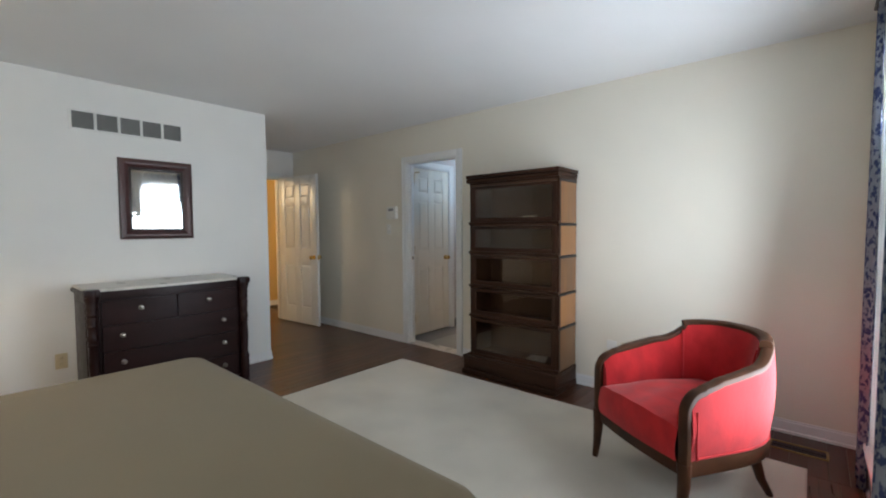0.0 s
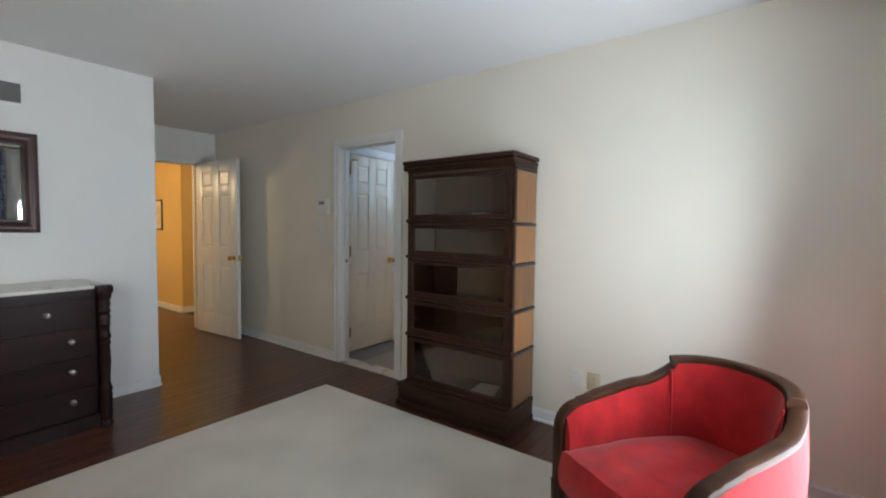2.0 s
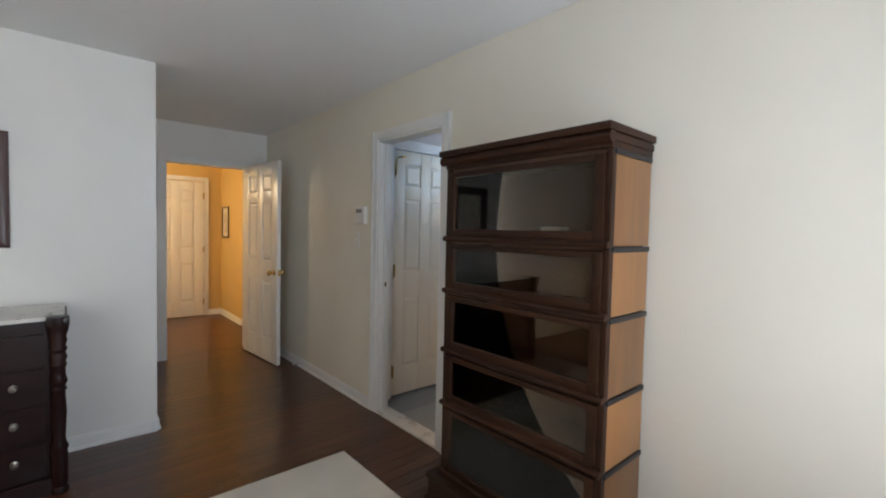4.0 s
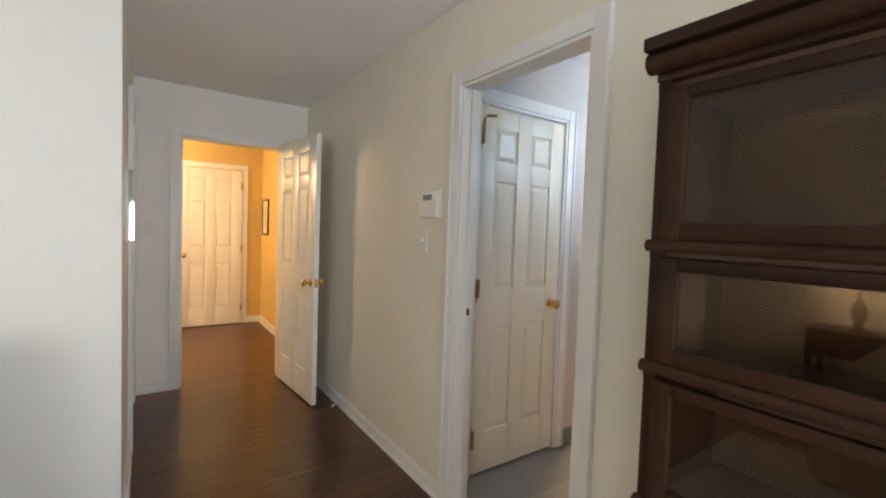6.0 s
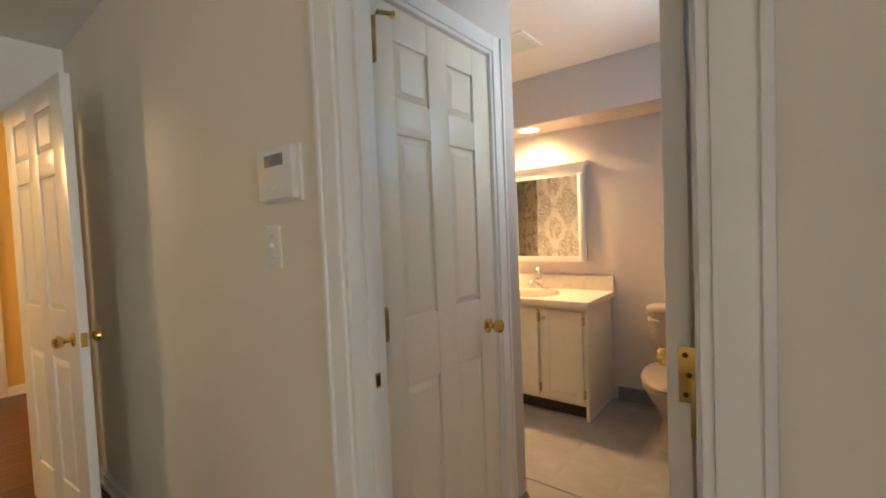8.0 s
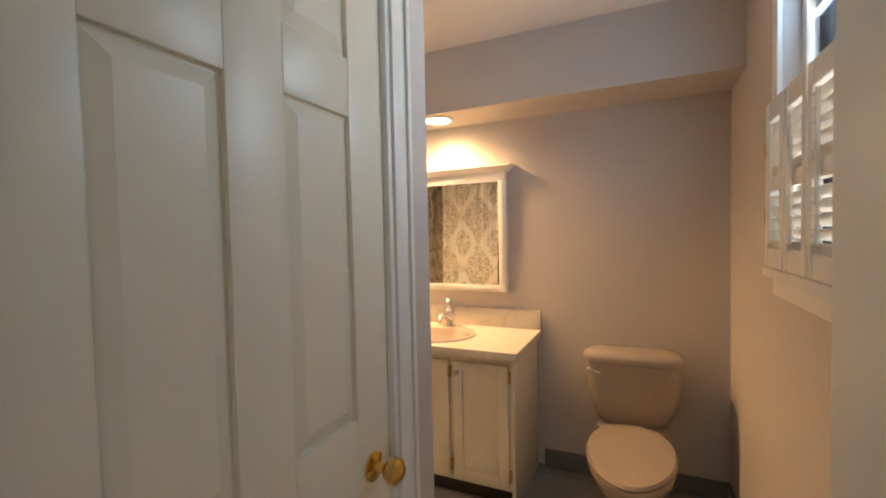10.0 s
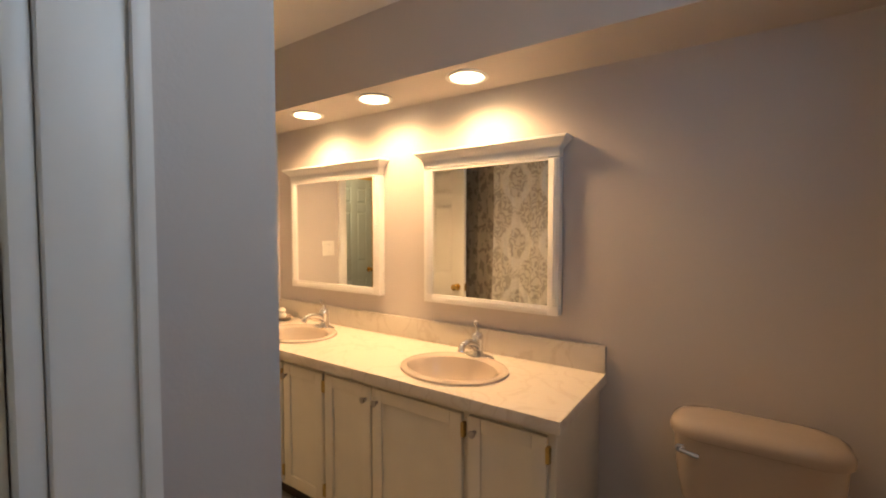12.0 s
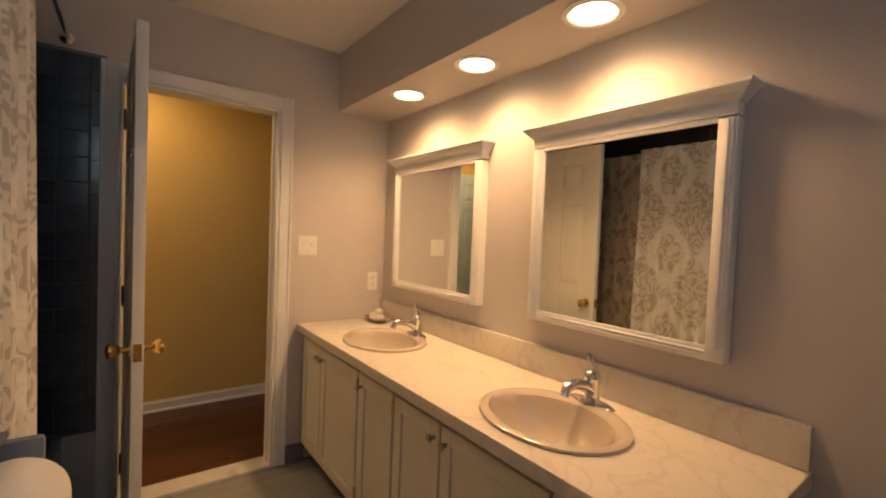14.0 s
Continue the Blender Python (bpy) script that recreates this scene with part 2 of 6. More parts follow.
def leaf_cloth(name, ground, ink, scale, cover, soft=0.10, rough=0.9):
    """Printed cloth: ragged leaf blotches at two sizes over a mottled ground."""
    m = bpy.data.materials.new(name)
    m.use_nodes = True
    n, l = m.node_tree.nodes, m.node_tree.links
    b = n["Principled BSDF"]
    b.inputs["Roughness"].default_value = rough
    b.inputs["Specular IOR Level"].default_value = 0.15
    tc, mp = n.new("ShaderNodeTexCoord"), n.new("ShaderNodeMapping")
    mp.inputs["Scale"].default_value = (1, 1, 0.7)
    l.new(tc.outputs["Object"], mp.inputs[0])
    warp = n.new("ShaderNodeTexNoise")
    warp.inputs["Scale"].default_value, warp.inputs["Detail"].default_value = scale * 0.8, 3
    l.new(mp.outputs[0], warp.inputs["Vector"])
    mixv = n.new("ShaderNodeMix")
    mixv.data_type = "RGBA"
    mixv.blend_type = "LINEAR_LIGHT"
    mixv.inputs[0].default_value = 0.9 / scale
    l.new(mp.outputs[0], mixv.inputs[6])
    l.new(warp.outputs["Color"], mixv.inputs[7])
    vo = n.new("ShaderNodeTexVoronoi")
    vo.inputs["Scale"].default_value = scale
    l.new(mixv.outputs[2], vo.inputs["Vector"])
    ns = n.new("ShaderNodeTexNoise")
    ns.inputs["Scale"].default_value, ns.inputs["Detail"].default_value = scale * 2.2, 5
    l.new(mp.outputs[0], ns.inputs["Vector"])
    ad = n.new("ShaderNodeMath")
    ad.operation = "ADD"
    l.new(vo.outputs["Distance"], ad.inputs[0])
    l.new(ns.outputs[0], ad.inputs[1])
    rp = n.new("ShaderNodeMapRange")
    rp.inputs[1].default_value, rp.inputs[2].default_value = cover - soft, cover + soft
    l.new(ad.outputs[0], rp.inputs[0])
    mx = n.new("ShaderNodeMix")
    mx.data_type = "RGBA"
    mx.inputs[6].default_value, mx.inputs[7].default_value = (*ink, 1), (*ground, 1)
    l.new(rp.outputs[0], mx.inputs[0])
    l.new(mx.outputs[2], b.inputs["Base Color"])
    bn = n.new("ShaderNodeTexNoise")
    bn.inputs["Scale"].default_value = 500
    bp = n.new("ShaderNodeBump")
    bp.inputs["Strength"].default_value, bp.inputs["Distance"].default_value = 0.4, 0.001
    l.new(bn.outputs[0], bp.inputs["Height"])
    l.new(bp.outputs[0], b.inputs["Normal"])
    return m


def damask_cloth(name, ground, ink, pale, ax, az):
    """Curled leaf strokes in an ogee lattice, ax by az metres, with pale lattice bands."""
    m = bpy.data.materials.new(name)
    m.use_nodes = True
    n, l = m.node_tree.nodes, m.node_tree.links
    b = n["Principled BSDF"]
    b.inputs["Roughness"].default_value = 0.9
    b.inputs["Specular IOR Level"].default_value = 0.15
    tc, sep = n.new("ShaderNodeTexCoord"), n.new("ShaderNodeSeparateXYZ")
    l.new(tc.outputs["Object"], sep.inputs[0])

    def op(kind, a, c=None, v=0.0):
        node = n.new("ShaderNodeMath")
        node.operation = kind
        l.new(a, node.inputs[0])
        if c is None:
            node.inputs[1].default_value = v
        else:
            l.new(c, node.inputs[1])
        return node.outputs[0]

    def step(sock, lo, hi):
        r = n.new("ShaderNodeMapRange")
        r.inputs[1].default_value, r.inputs[2].default_value = lo, hi
        l.new(sock, r.inputs[0])
        return r.outputs[0]
    cx = op("COSINE", op("MULTIPLY", sep.outputs[0], None, 2 * math.pi / ax))
    cz = op("COSINE", op("MULTIPLY", sep.outputs[2], None, 2 * math.pi / az))
    wob = n.new("ShaderNodeTexNoise")
    wob.inputs["Scale"].default_value = 26
    l.new(tc.outputs["Object"], wob.inputs["Vector"])
    f = op("ADD", op("ADD", cx, cz), op("MULTIPLY_ADD", wob.outputs[0], None, 0.5))
    band = step(op("ABSOLUTE", op("SUBTRACT", f, None, 0.25)), 0.62, 0.36)
    mp = n.new("ShaderNodeMapping")
    mp.inputs["Scale"].default_value = (1.0, 0.2, 0.62)
    l.new(tc.outputs["Object"], mp.inputs[0])
    wv = n.new("ShaderNodeTexWave")
    wv.wave_type = "RINGS"
    wv.inputs["Scale"].default_value, wv.inputs["Distortion"].default_value, wv.inputs["Detail"].default_value, wv.inputs["Detail Scale"].default_value = 9.0, 16.0, 1.5, 2.2
    l.new(mp.outputs[0], wv.inputs["Vector"])
    leaf = step(wv.outputs["Fac"], 0.62, 0.48)
    mx = n.new("ShaderNodeMix")
    mx.data_type = "RGBA"
    mx.inputs[6].default_value, mx.inputs[7].default_value = (*ink, 1), (*ground, 1)
    l.new(leaf, mx.inputs[0])
    m2 = n.new("ShaderNodeMix")
    m2.data_type = "RGBA"
    m2.inputs[7].default_value = (*pale, 1)
    l.new(op("MULTIPLY", band, None, 0.8), m2.inputs[0])
    l.new(mx.outputs[2], m2.inputs[6])
    l.new(m2.outputs[2], b.inputs["Base Color"])
    return m


M_DRAPE = leaf_cloth("navy_print_cloth", (0.27, 0.30, 0.36), (0.045, 0.062, 0.15), 44, 0.98)
M_SHOWER = damask_cloth("grey_damask_cloth", (0.72, 0.70, 0.66), (0.50, 0.48, 0.45), (0.84, 0.83, 0.81), 0.34, 0.52)
M_LINER = leaf_cloth("brown_grey_liner_cloth", (0.42, 0.38, 0.33), (0.27, 0.24, 0.21), 16, 0.90, 0.05)
M_SHADE = mat("pale_lampshade_cloth", (0.62, 0.55, 0.42), 0.9, var=0.05, scale=40, bump=0.2, bscale=300)
_b = M_SHADE.node_tree.nodes["Principled BSDF"]
_b.inputs["Transmission Weight"].default_value = 0.25
M_SHEER = mat("white_sheer_cloth", (0.80, 0.80, 0.80), 0.9, var=0.04, scale=10)
_b = M_SHEER.node_tree.nodes["Principled BSDF"]
_b.inputs["Transmission Weight"].default_value = 0.55
_b.inputs["Roughness"].default_value = 0.6


# ---------------------------------------------------------------- mesh helpers
def box(bm, x0, y0, z0, x1, y1, z1, bevel=0.0):
    m = Matrix.Translation(((x0 + x1) / 2, (y0 + y1) / 2, (z0 + z1) / 2)) @ Matrix.Diagonal((abs(x1 - x0), abs(y1 - y0), abs(z1 - z0), 1))
    r = bmesh.ops.create_cube(bm, size=1, matrix=m)
    if bevel:
        edges = list({e for v in r["verts"] for e in v.link_edges})
        bmesh.ops.bevel(bm, geom=edges, offset=bevel, segments=2, profile=0.6, affect="EDGES")
    return bm


def boxes(*dims, bevel=0.0):
    bm = bmesh.new()
    for d in dims:
        box(bm, *d, bevel=bevel)
    return bm


def lathe(bm, profile, seg=24, at=(0, 0, 0), axis="Z", sx=1.0, sy=1.0):
    """Turn a (radius, height) profile round an axis through at."""
    rings = []
    for r, h in profile:
        ring = []
        for i in range(seg):
            a = 2 * math.pi * i / seg
            p = (r * math.cos(a) * sx, r * math.sin(a) * sy, h)
            if axis == "X":
                p = (p[2], p[0], p[1])
            elif axis == "Y":
                p = (p[0], p[2], p[1])
            ring.append(bm.verts.new((p[0] + at[0], p[1] + at[1], p[2] + at[2])))
        rings.append(ring)
    for a, b in zip(rings, rings[1:]):
        for i in range(seg):
            j = (i + 1) % seg
            bm.faces.new((a[i], a[j], b[j], b[i]))
    for ring in (rings[0], rings[-1]):
        bm.faces.new(ring)
    return bm


def sweep(bm, pts, rad, seg=10, flat=1.0):
    """A tube along pts; rad is one radius or one per point."""
    pts = [Vector(p) for p in pts]
    rings = []
    for k, p in enumerate(pts):
        d = (pts[min(k + 1, len(pts) - 1)] - pts[max(k - 1, 0)]).normalized()
        up = Vector((0, 0, 1)) if abs(d.z) < 0.95 else Vector((0, 1, 0))
        s = d.cross(up).normalized()
        u = s.cross(d).normalized()
        r = rad[k] if isinstance(rad, (list, tuple)) else rad
        rings.append([bm.verts.new(p + s * (r * math.cos(2 * math.pi * i / seg)) + u * (r * flat * math.sin(2 * math.pi * i / seg))) for i in range(seg)])
    for a, b in zip(rings, rings[1:]):
        for i in range(seg):
            j = (i + 1) % seg
            bm.faces.new((a[i], a[j], b[j], b[i]))
    bm.faces.new(rings[0])
    bm.faces.new(rings[-1])
    return bm


def grid_sheet(bm, rows):
    """A sheet through rows of points."""
    vs = [[bm.verts.new(p) for p in row] for row in rows]
    for a, b in zip(vs, vs[1:]):
        for i in range(len(a) - 1):
            bm.faces.new((a[i], a[i + 1], b[i + 1], b[i]))
    return bm


def mesh_of(name, bm, material, smooth=False):
    bmesh.ops.recalc_face_normals(bm, faces=bm.faces)
    me = bpy.data.meshes.new(name)
    bm.to_mesh(me)
    bm.free()
    me.materials.append(material)
    if smooth:
        me.shade_smooth()
        me.set_sharp_from_angle(angle=radians(40))
    return me


def part(name, bm, material, parent=None, label="", smooth=True):
    ob = new(name, mesh_of(name, bm, material, smooth))
    if parent is not None:
        ob.parent = parent
    if label:
        ob["label"] = label
    return ob


def thing(name, label, category, at=(0, 0, 0), rz=0, group="", kind=""):
    ob = new(name)
    ob.empty_display_size = 0.1
    ob.matrix_world = pose(*at, 0, 0, rz)
    return tagged(ob, label, category, group, kind)


def structure(name, bm, material, label, category, smooth=False):
    return tagged(part(name, bm, material, None, "", smooth), label, category, kind="structure")


# ---------------------------------------------------------------- plan
SY = -1.02         # bedroom wall behind the bed
CEIL = 2.43
NY = 3.625          # bedroom's north wall face
DX = -3.92         # dresser wall face
DY = 2.32          # end of the dresser wall, south side of the passage
EX = -5.66         # passage's end wall face
BXW, BXE = -5.70, -2.52   # bath's west and east wall faces
BYN, BYS = 6.30, 3.735      # bath's north wall face and south face
CX = -3.422         # closet wall face in the bath
CY = 4.727          # north face of the closet block
WX = 0.45          # bedroom's window wall face
TX = -4.20         # head wall of the tub alcove
OX0, OX1 = -3.27, -2.546   # bath entry opening
HW = -7.97         # hall's far wall

# north wall of the bedroom, with the bath entry
structure("wall_north", boxes((EX, NY, 0, OX0, BYS, CEIL), (OX1, NY, 0, WX + 0.12, BYS, CEIL), (OX0, NY, 2.035, OX1, BYS, CEIL)), M_WALL, "cream painted bedroom wall with a doorway to the bathroom", "wall")
structure("wall_dresser", boxes((DX - 0.12, SY, 0, DX, DY, CEIL)), M_WALLW, "off-white painted bedroom wall behind the dresser", "wall")
# south side of the passage, with a cased closet opening
structure("wall_passage_south", boxes((-4.72, DY - 0.12, 0, DX - 0.12, DY, CEIL), (EX, DY - 0.12, 0, -5.46, DY, CEIL), (-5.46, DY - 0.12, 2.04, -4.72, DY, CEIL)), M_WALLW, "off-white passage wall with a cased opening", "wall")
structure("wall_passage_closet", boxes((-5.6, 1.45, 0, -4.6, 1.55, CEIL), (-5.72, 1.45, 0, -5.6, DY - 0.12, CEIL), (-4.7, 1.45, 0, -4.6, DY - 0.12, CEIL)), M_WALLW, "plain closet walls behind the passage", "wall")
structure("wall_passage_end", boxes((EX - 0.12, 1.4, 0, EX, 2.62, CEIL), (EX - 0.12, 3.42, 0, EX, NY, CEIL), (EX - 0.12, 2.62, 2.04, EX, 3.42, CEIL)), M_WALLW, "off-white end wall of the passage with a doorway", "wall")
structure("wall_hall_east", boxes((EX - 0.135, 1.0, 0, EX - 0.121, 2.62, CEIL), (EX - 0.135, 3.42, 0, EX - 0.121, 4.90, CEIL), (EX - 0.135, 2.62, 2.04, EX - 0.121, 3.42, CEIL)), M_YELLOW, "yellow painted hall side of the passage wall", "wall")
structure("wall_south", boxes((DX - 0.12, SY - 0.12, 0, WX + 0.12, SY, CEIL)), M_WALL, "plain bedroom wall", "wall")
W1, W2 = (2.36, 3.24, 0.25, 2.12), (-0.85, 0.09, 0.45, 2.12)
structure("wall_east", boxes((WX, W1[1], 0, WX + 0.12, NY, CEIL), (WX, W2[1], 0, WX + 0.12, W1[0], CEIL), (WX, SY, 0, WX + 0.12, W2[0], CEIL),
          (WX, W1[0], 0, WX + 0.12, W1[1], W1[2]), (WX, W1[0], W1[3], WX + 0.12, W1[1], CEIL), (WX, W2[0], 0, WX + 0.12, W2[1], W2[2]), (WX, W2[0], W2[3], WX + 0.12, W2[1], CEIL)), M_WALL, "cream painted window wall of the bedroom", "wall")
structure("ceiling", boxes((HW - 0.1, -1.82, CEIL, WX + 0.12, 7.6, CEIL + 0.1)), M_CEIL, "white painted flat ceiling", "ceiling")

# hall
structure("wall_hall_west", boxes((HW - 0.1, 0.9, 0, HW, 3.72, CEIL)), M_YELLOW, "yellow painted far wall of the hall", "wall")
structure("wall_hall_north", boxes((HW - 0.1, 3.72, 0, -6.98, 3.82, CEIL), (-6.98, 3.72, 0, -6.88, 7.6, CEIL)), M_YELLOW, "yellow painted hall wall with an outer corner", "wall")
structure("wall_hall_south", boxes((HW - 0.1, 0.9, 0, EX - 0.12, 1.0, CEIL), (-6.98, 7.5, 0, BXW - 0.12, 7.6, CEIL)), M_YELLOW, "yellow painted hall end walls", "wall")

# bath
HY0, HY1 = 4.895, 5.622   # hall doorway of the bath
structure("wall_bath_west", boxes((BXW - 0.12, BYS, 0, BXW, HY0, CEIL), (BXW - 0.12, HY1, 0, BXW, BYN + 0.1, CEIL), (BXW - 0.12, HY0, 2.03, BXW, HY1, CEIL)), M_BATHW, "grey painted bathroom wall with a doorway to the hall", "wall")
structure("wall_bath_north", boxes((BXW, BYN, 0, BXE + 0.12, BYN + 0.1, CEIL)), M_BATHW, "grey painted bathroom wall behind the vanity", "wall")
BW = (4.68, 5.42, 1.275, 2.30)
structure("wall_bath_east", boxes((BXE, BYS, 0, BXE + 0.12, BW[0], CEIL), (BXE, BW[1], 0, BXE + 0.12, BYN, CEIL), (BXE, BW[0], 0, BXE + 0.12, BW[1], BW[2]), (BXE, BW[0], BW[3], BXE + 0.12, BW[1], CEIL)), M_BATHW, "grey painted bathroom wall with a window", "wall")
structure("wall_closet", boxes((CX - 0.1, BYS, 0, CX, 3.845, CEIL), (CX - 0.1, 4.54, 0, CX, CY, CEIL), (CX - 0.1, 3.845, 2.05, CX, 4.54, CEIL), (TX, CY - 0.1, 0, CX - 0.1, CY, CEIL)), M_BATHW, "grey painted closet block beside the tub", "wall")
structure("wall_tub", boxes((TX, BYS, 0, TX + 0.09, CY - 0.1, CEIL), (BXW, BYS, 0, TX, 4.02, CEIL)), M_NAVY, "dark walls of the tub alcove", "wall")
structure("soffit", boxes((BXW, 5.957, 2.085, BXE, BYN, CEIL)), M_BATHW, "grey boxed soffit with recessed lights over the vanity", "soffit")

# floors
structure("floor", boxes((HW - 0.1, -1.82, -0.12, WX + 0.12, NY, -0.012), (HW - 0.1, NY, -0.12, BXW - 0.06, 7.6, -0.012)), M_SUB, "dark stained hardwood strip floor", "floor")
structure("floor_bath", boxes((BXW - 0.06, NY, -0.12, BXE + 0.12, BYN + 0.1, -0.006)), M_GROUT, "grey vinyl bathroom floor", "floor")


# ---------------------------------------------------------------- trim
def casing(name, axis, a0, a1, top, face, out, label, w=0.065, d=0.018, jamb=None):
    """A door casing on a wall face: axis 'x' or 'y' is the way it runs, out is +1 or -1. jamb: how deep the lining goes."""
    root = thing(name, label, "door frame", kind="structure")

    def put(n, u0, u1, z0, z1, t0, t1, m=M_TRIM):
        f0, f1 = face + out * t0, face + out * t1
        lo, hi = min(f0, f1), max(f0, f1)
        bm = bmesh.new()
        if axis == "x":
            box(bm, u0, lo, z0, u1, hi, z1, 0.004)
        else:
            box(bm, lo, u0, z0, hi, u1, z1, 0.004)
        part(n, bm, m, root)
    put("casing_side", a0 - w, a0, 0, top + w, 0, d)
    put("casing_side", a1, a1 + w, 0, top + w, 0, d)
    put("casing_head", a0, a1, top, top + w, 0, d)
    put("casing_bead", a0 - w, a0 - w + 0.014, 0, top + w, d, d + 0.008)
    put("casing_bead", a1 + w - 0.014, a1 + w, 0, top + w, d, d + 0.008)
    if jamb:
        put("jamb", a0, a0 + 0.016, 0, top, -jamb, d * 0.6)
        put("jamb", a1 - 0.016, a1, 0, top, -jamb, d * 0.6)
        put("jamb", a0 + 0.016, a1 - 0.016, top - 0.016, top, -jamb, d * 0.6)
        put("stop", a0 + 0.016, a0 + 0.028, 0, top - 0.016, -jamb * 0.65, -jamb * 0.35)
        put("stop", a1 - 0.028, a1 - 0.016, 0, top - 0.016, -jamb * 0.65, -jamb * 0.35)
    return root


casing("door_frame_bath_entry", "x", OX0, OX1, 2.035, NY, -1, "white painted door casing of the bathroom entry", jamb=0.094)
casing("door_frame_passage", "y", 2.62, 3.42, 2.04, EX, 1, "white painted door casing at the passage's end", jamb=0.135)
casing("door_frame_closet", "y", 3.845, 4.54, 2.05, CX, 1, "white painted closet door casing", jamb=0.12)
casing("door_frame_bath_hall", "y", HY0, HY1, 2.03, BXW, 1, "white painted casing of the bathroom's hall door", jamb=0.12)
casing("door_frame_passage_closet", "x", -5.46, -4.72, 2.04, DY, 1, "white painted casing of the passage closet", jamb=0.12)


def baseboard(name, x0, y0, x1, y1, nx, ny, label="white painted wooden baseboard", m=M_TRIM, h=0.085, d=0.013):
    """A baseboard from (x0, y0) to (x1, y1) on a face whose outward way is (nx, ny), with a rounded cap and a shoe."""
    bm = bmesh.new()
    for dd, z0, z1 in ((d, 0, h - 0.012), (d * 0.6, h - 0.012, h), (d + 0.010, 0, 0.018)):
        box(bm, min(x0, x1) + min(0, nx * dd), min(y0, y1) + min(0, ny * dd), z0, max(x0, x1) + max(0, nx * dd), max(y0, y1) + max(0, ny * dd), z1, 0.0025)
    return structure(name, bm, m, label, "baseboard")


baseboard("baseboard_north_east", OX1 + 0.066, NY, WX, NY, 0, -1)
baseboard("baseboard_north_west", EX, NY, OX0 - 0.066, NY, 0, -1)
baseboard("baseboard_dresser", DX, SY, DX, DY, 1, 0)
baseboard("baseboard_south", DX + 0.024, SY, WX, SY, 0, 1)
baseboard("baseboard_passage_south", -4.654, DY, DX, DY, 0, 1)
baseboard("baseboard_passage_end", EX, 2.345, EX, 2.554, 1, 0)
baseboard("baseboard_hall_west", HW, 3.535, HW, 3.72, 1, 0)
baseboard("baseboard_hall_west_2", HW, 1.0, HW, 2.65, 1, 0)
baseboard("baseboard_hall_north", HW, 3.72, -6.88, 3.72, 0, -1)
baseboard("baseboard_hall_corner", -6.88, 3.72, -6.88, 7.5, 1, 0)
baseboard("baseboard_east", WX, 0.0, WX, NY, -1, 0)
BLAB = "dark grey rubber cove base"
baseboard("cove_base_north", -3.46, BYN, BXE, BYN, 0, -1, BLAB, M_BASE, 0.10)
baseboard("cove_base_east", BXE, 3.78, BXE, BYN, -1, 0, BLAB, M_BASE, 0.10)
baseboard("cove_base_closet", CX, 4.606, CX, CY, 1, 0, BLAB, M_BASE, 0.10)
baseboard("cove_base_west", BXW, HY1 + 0.066, BXW, 5.80, 1, 0, BLAB, M_BASE, 0.10)

structure("threshold_bath", boxes((OX0, NY - 0.01, -0.006, OX1, BYS + 0.005, 0.014), bevel=0.004), M_MARBLE, "pale stone threshold under the bathroom entry", "threshold", True)
structure("threshold_hall", boxes((BXW - 0.12, HY0, -0.006, BXW + 0.01, HY1, 0.014), bevel=0.004), M_MARBLE, "pale stone threshold at the hall door", "threshold", True)


# ---------------------------------------------------------------- doors
def knob_on(parent, x, y, z, out, material=M_BRASS, name="door_knob"):
    """A round knob on a face at local y, standing out along out."""
    bm = bmesh.new()
    prof = [(0.030, 0), (0.030, 0.005), (0.012, 0.009), (0.010, 0.028), (0.020, 0.036), (0.027, 0.048), (0.026, 0.060), (0.016, 0.068), (0.002, 0.070)]
    lathe(bm, [(r, out * h) for r, h in prof], 20, (x, y, z), "Y")
    return part(name, bm, material, parent, "brass knob" if material is M_BRASS else "")


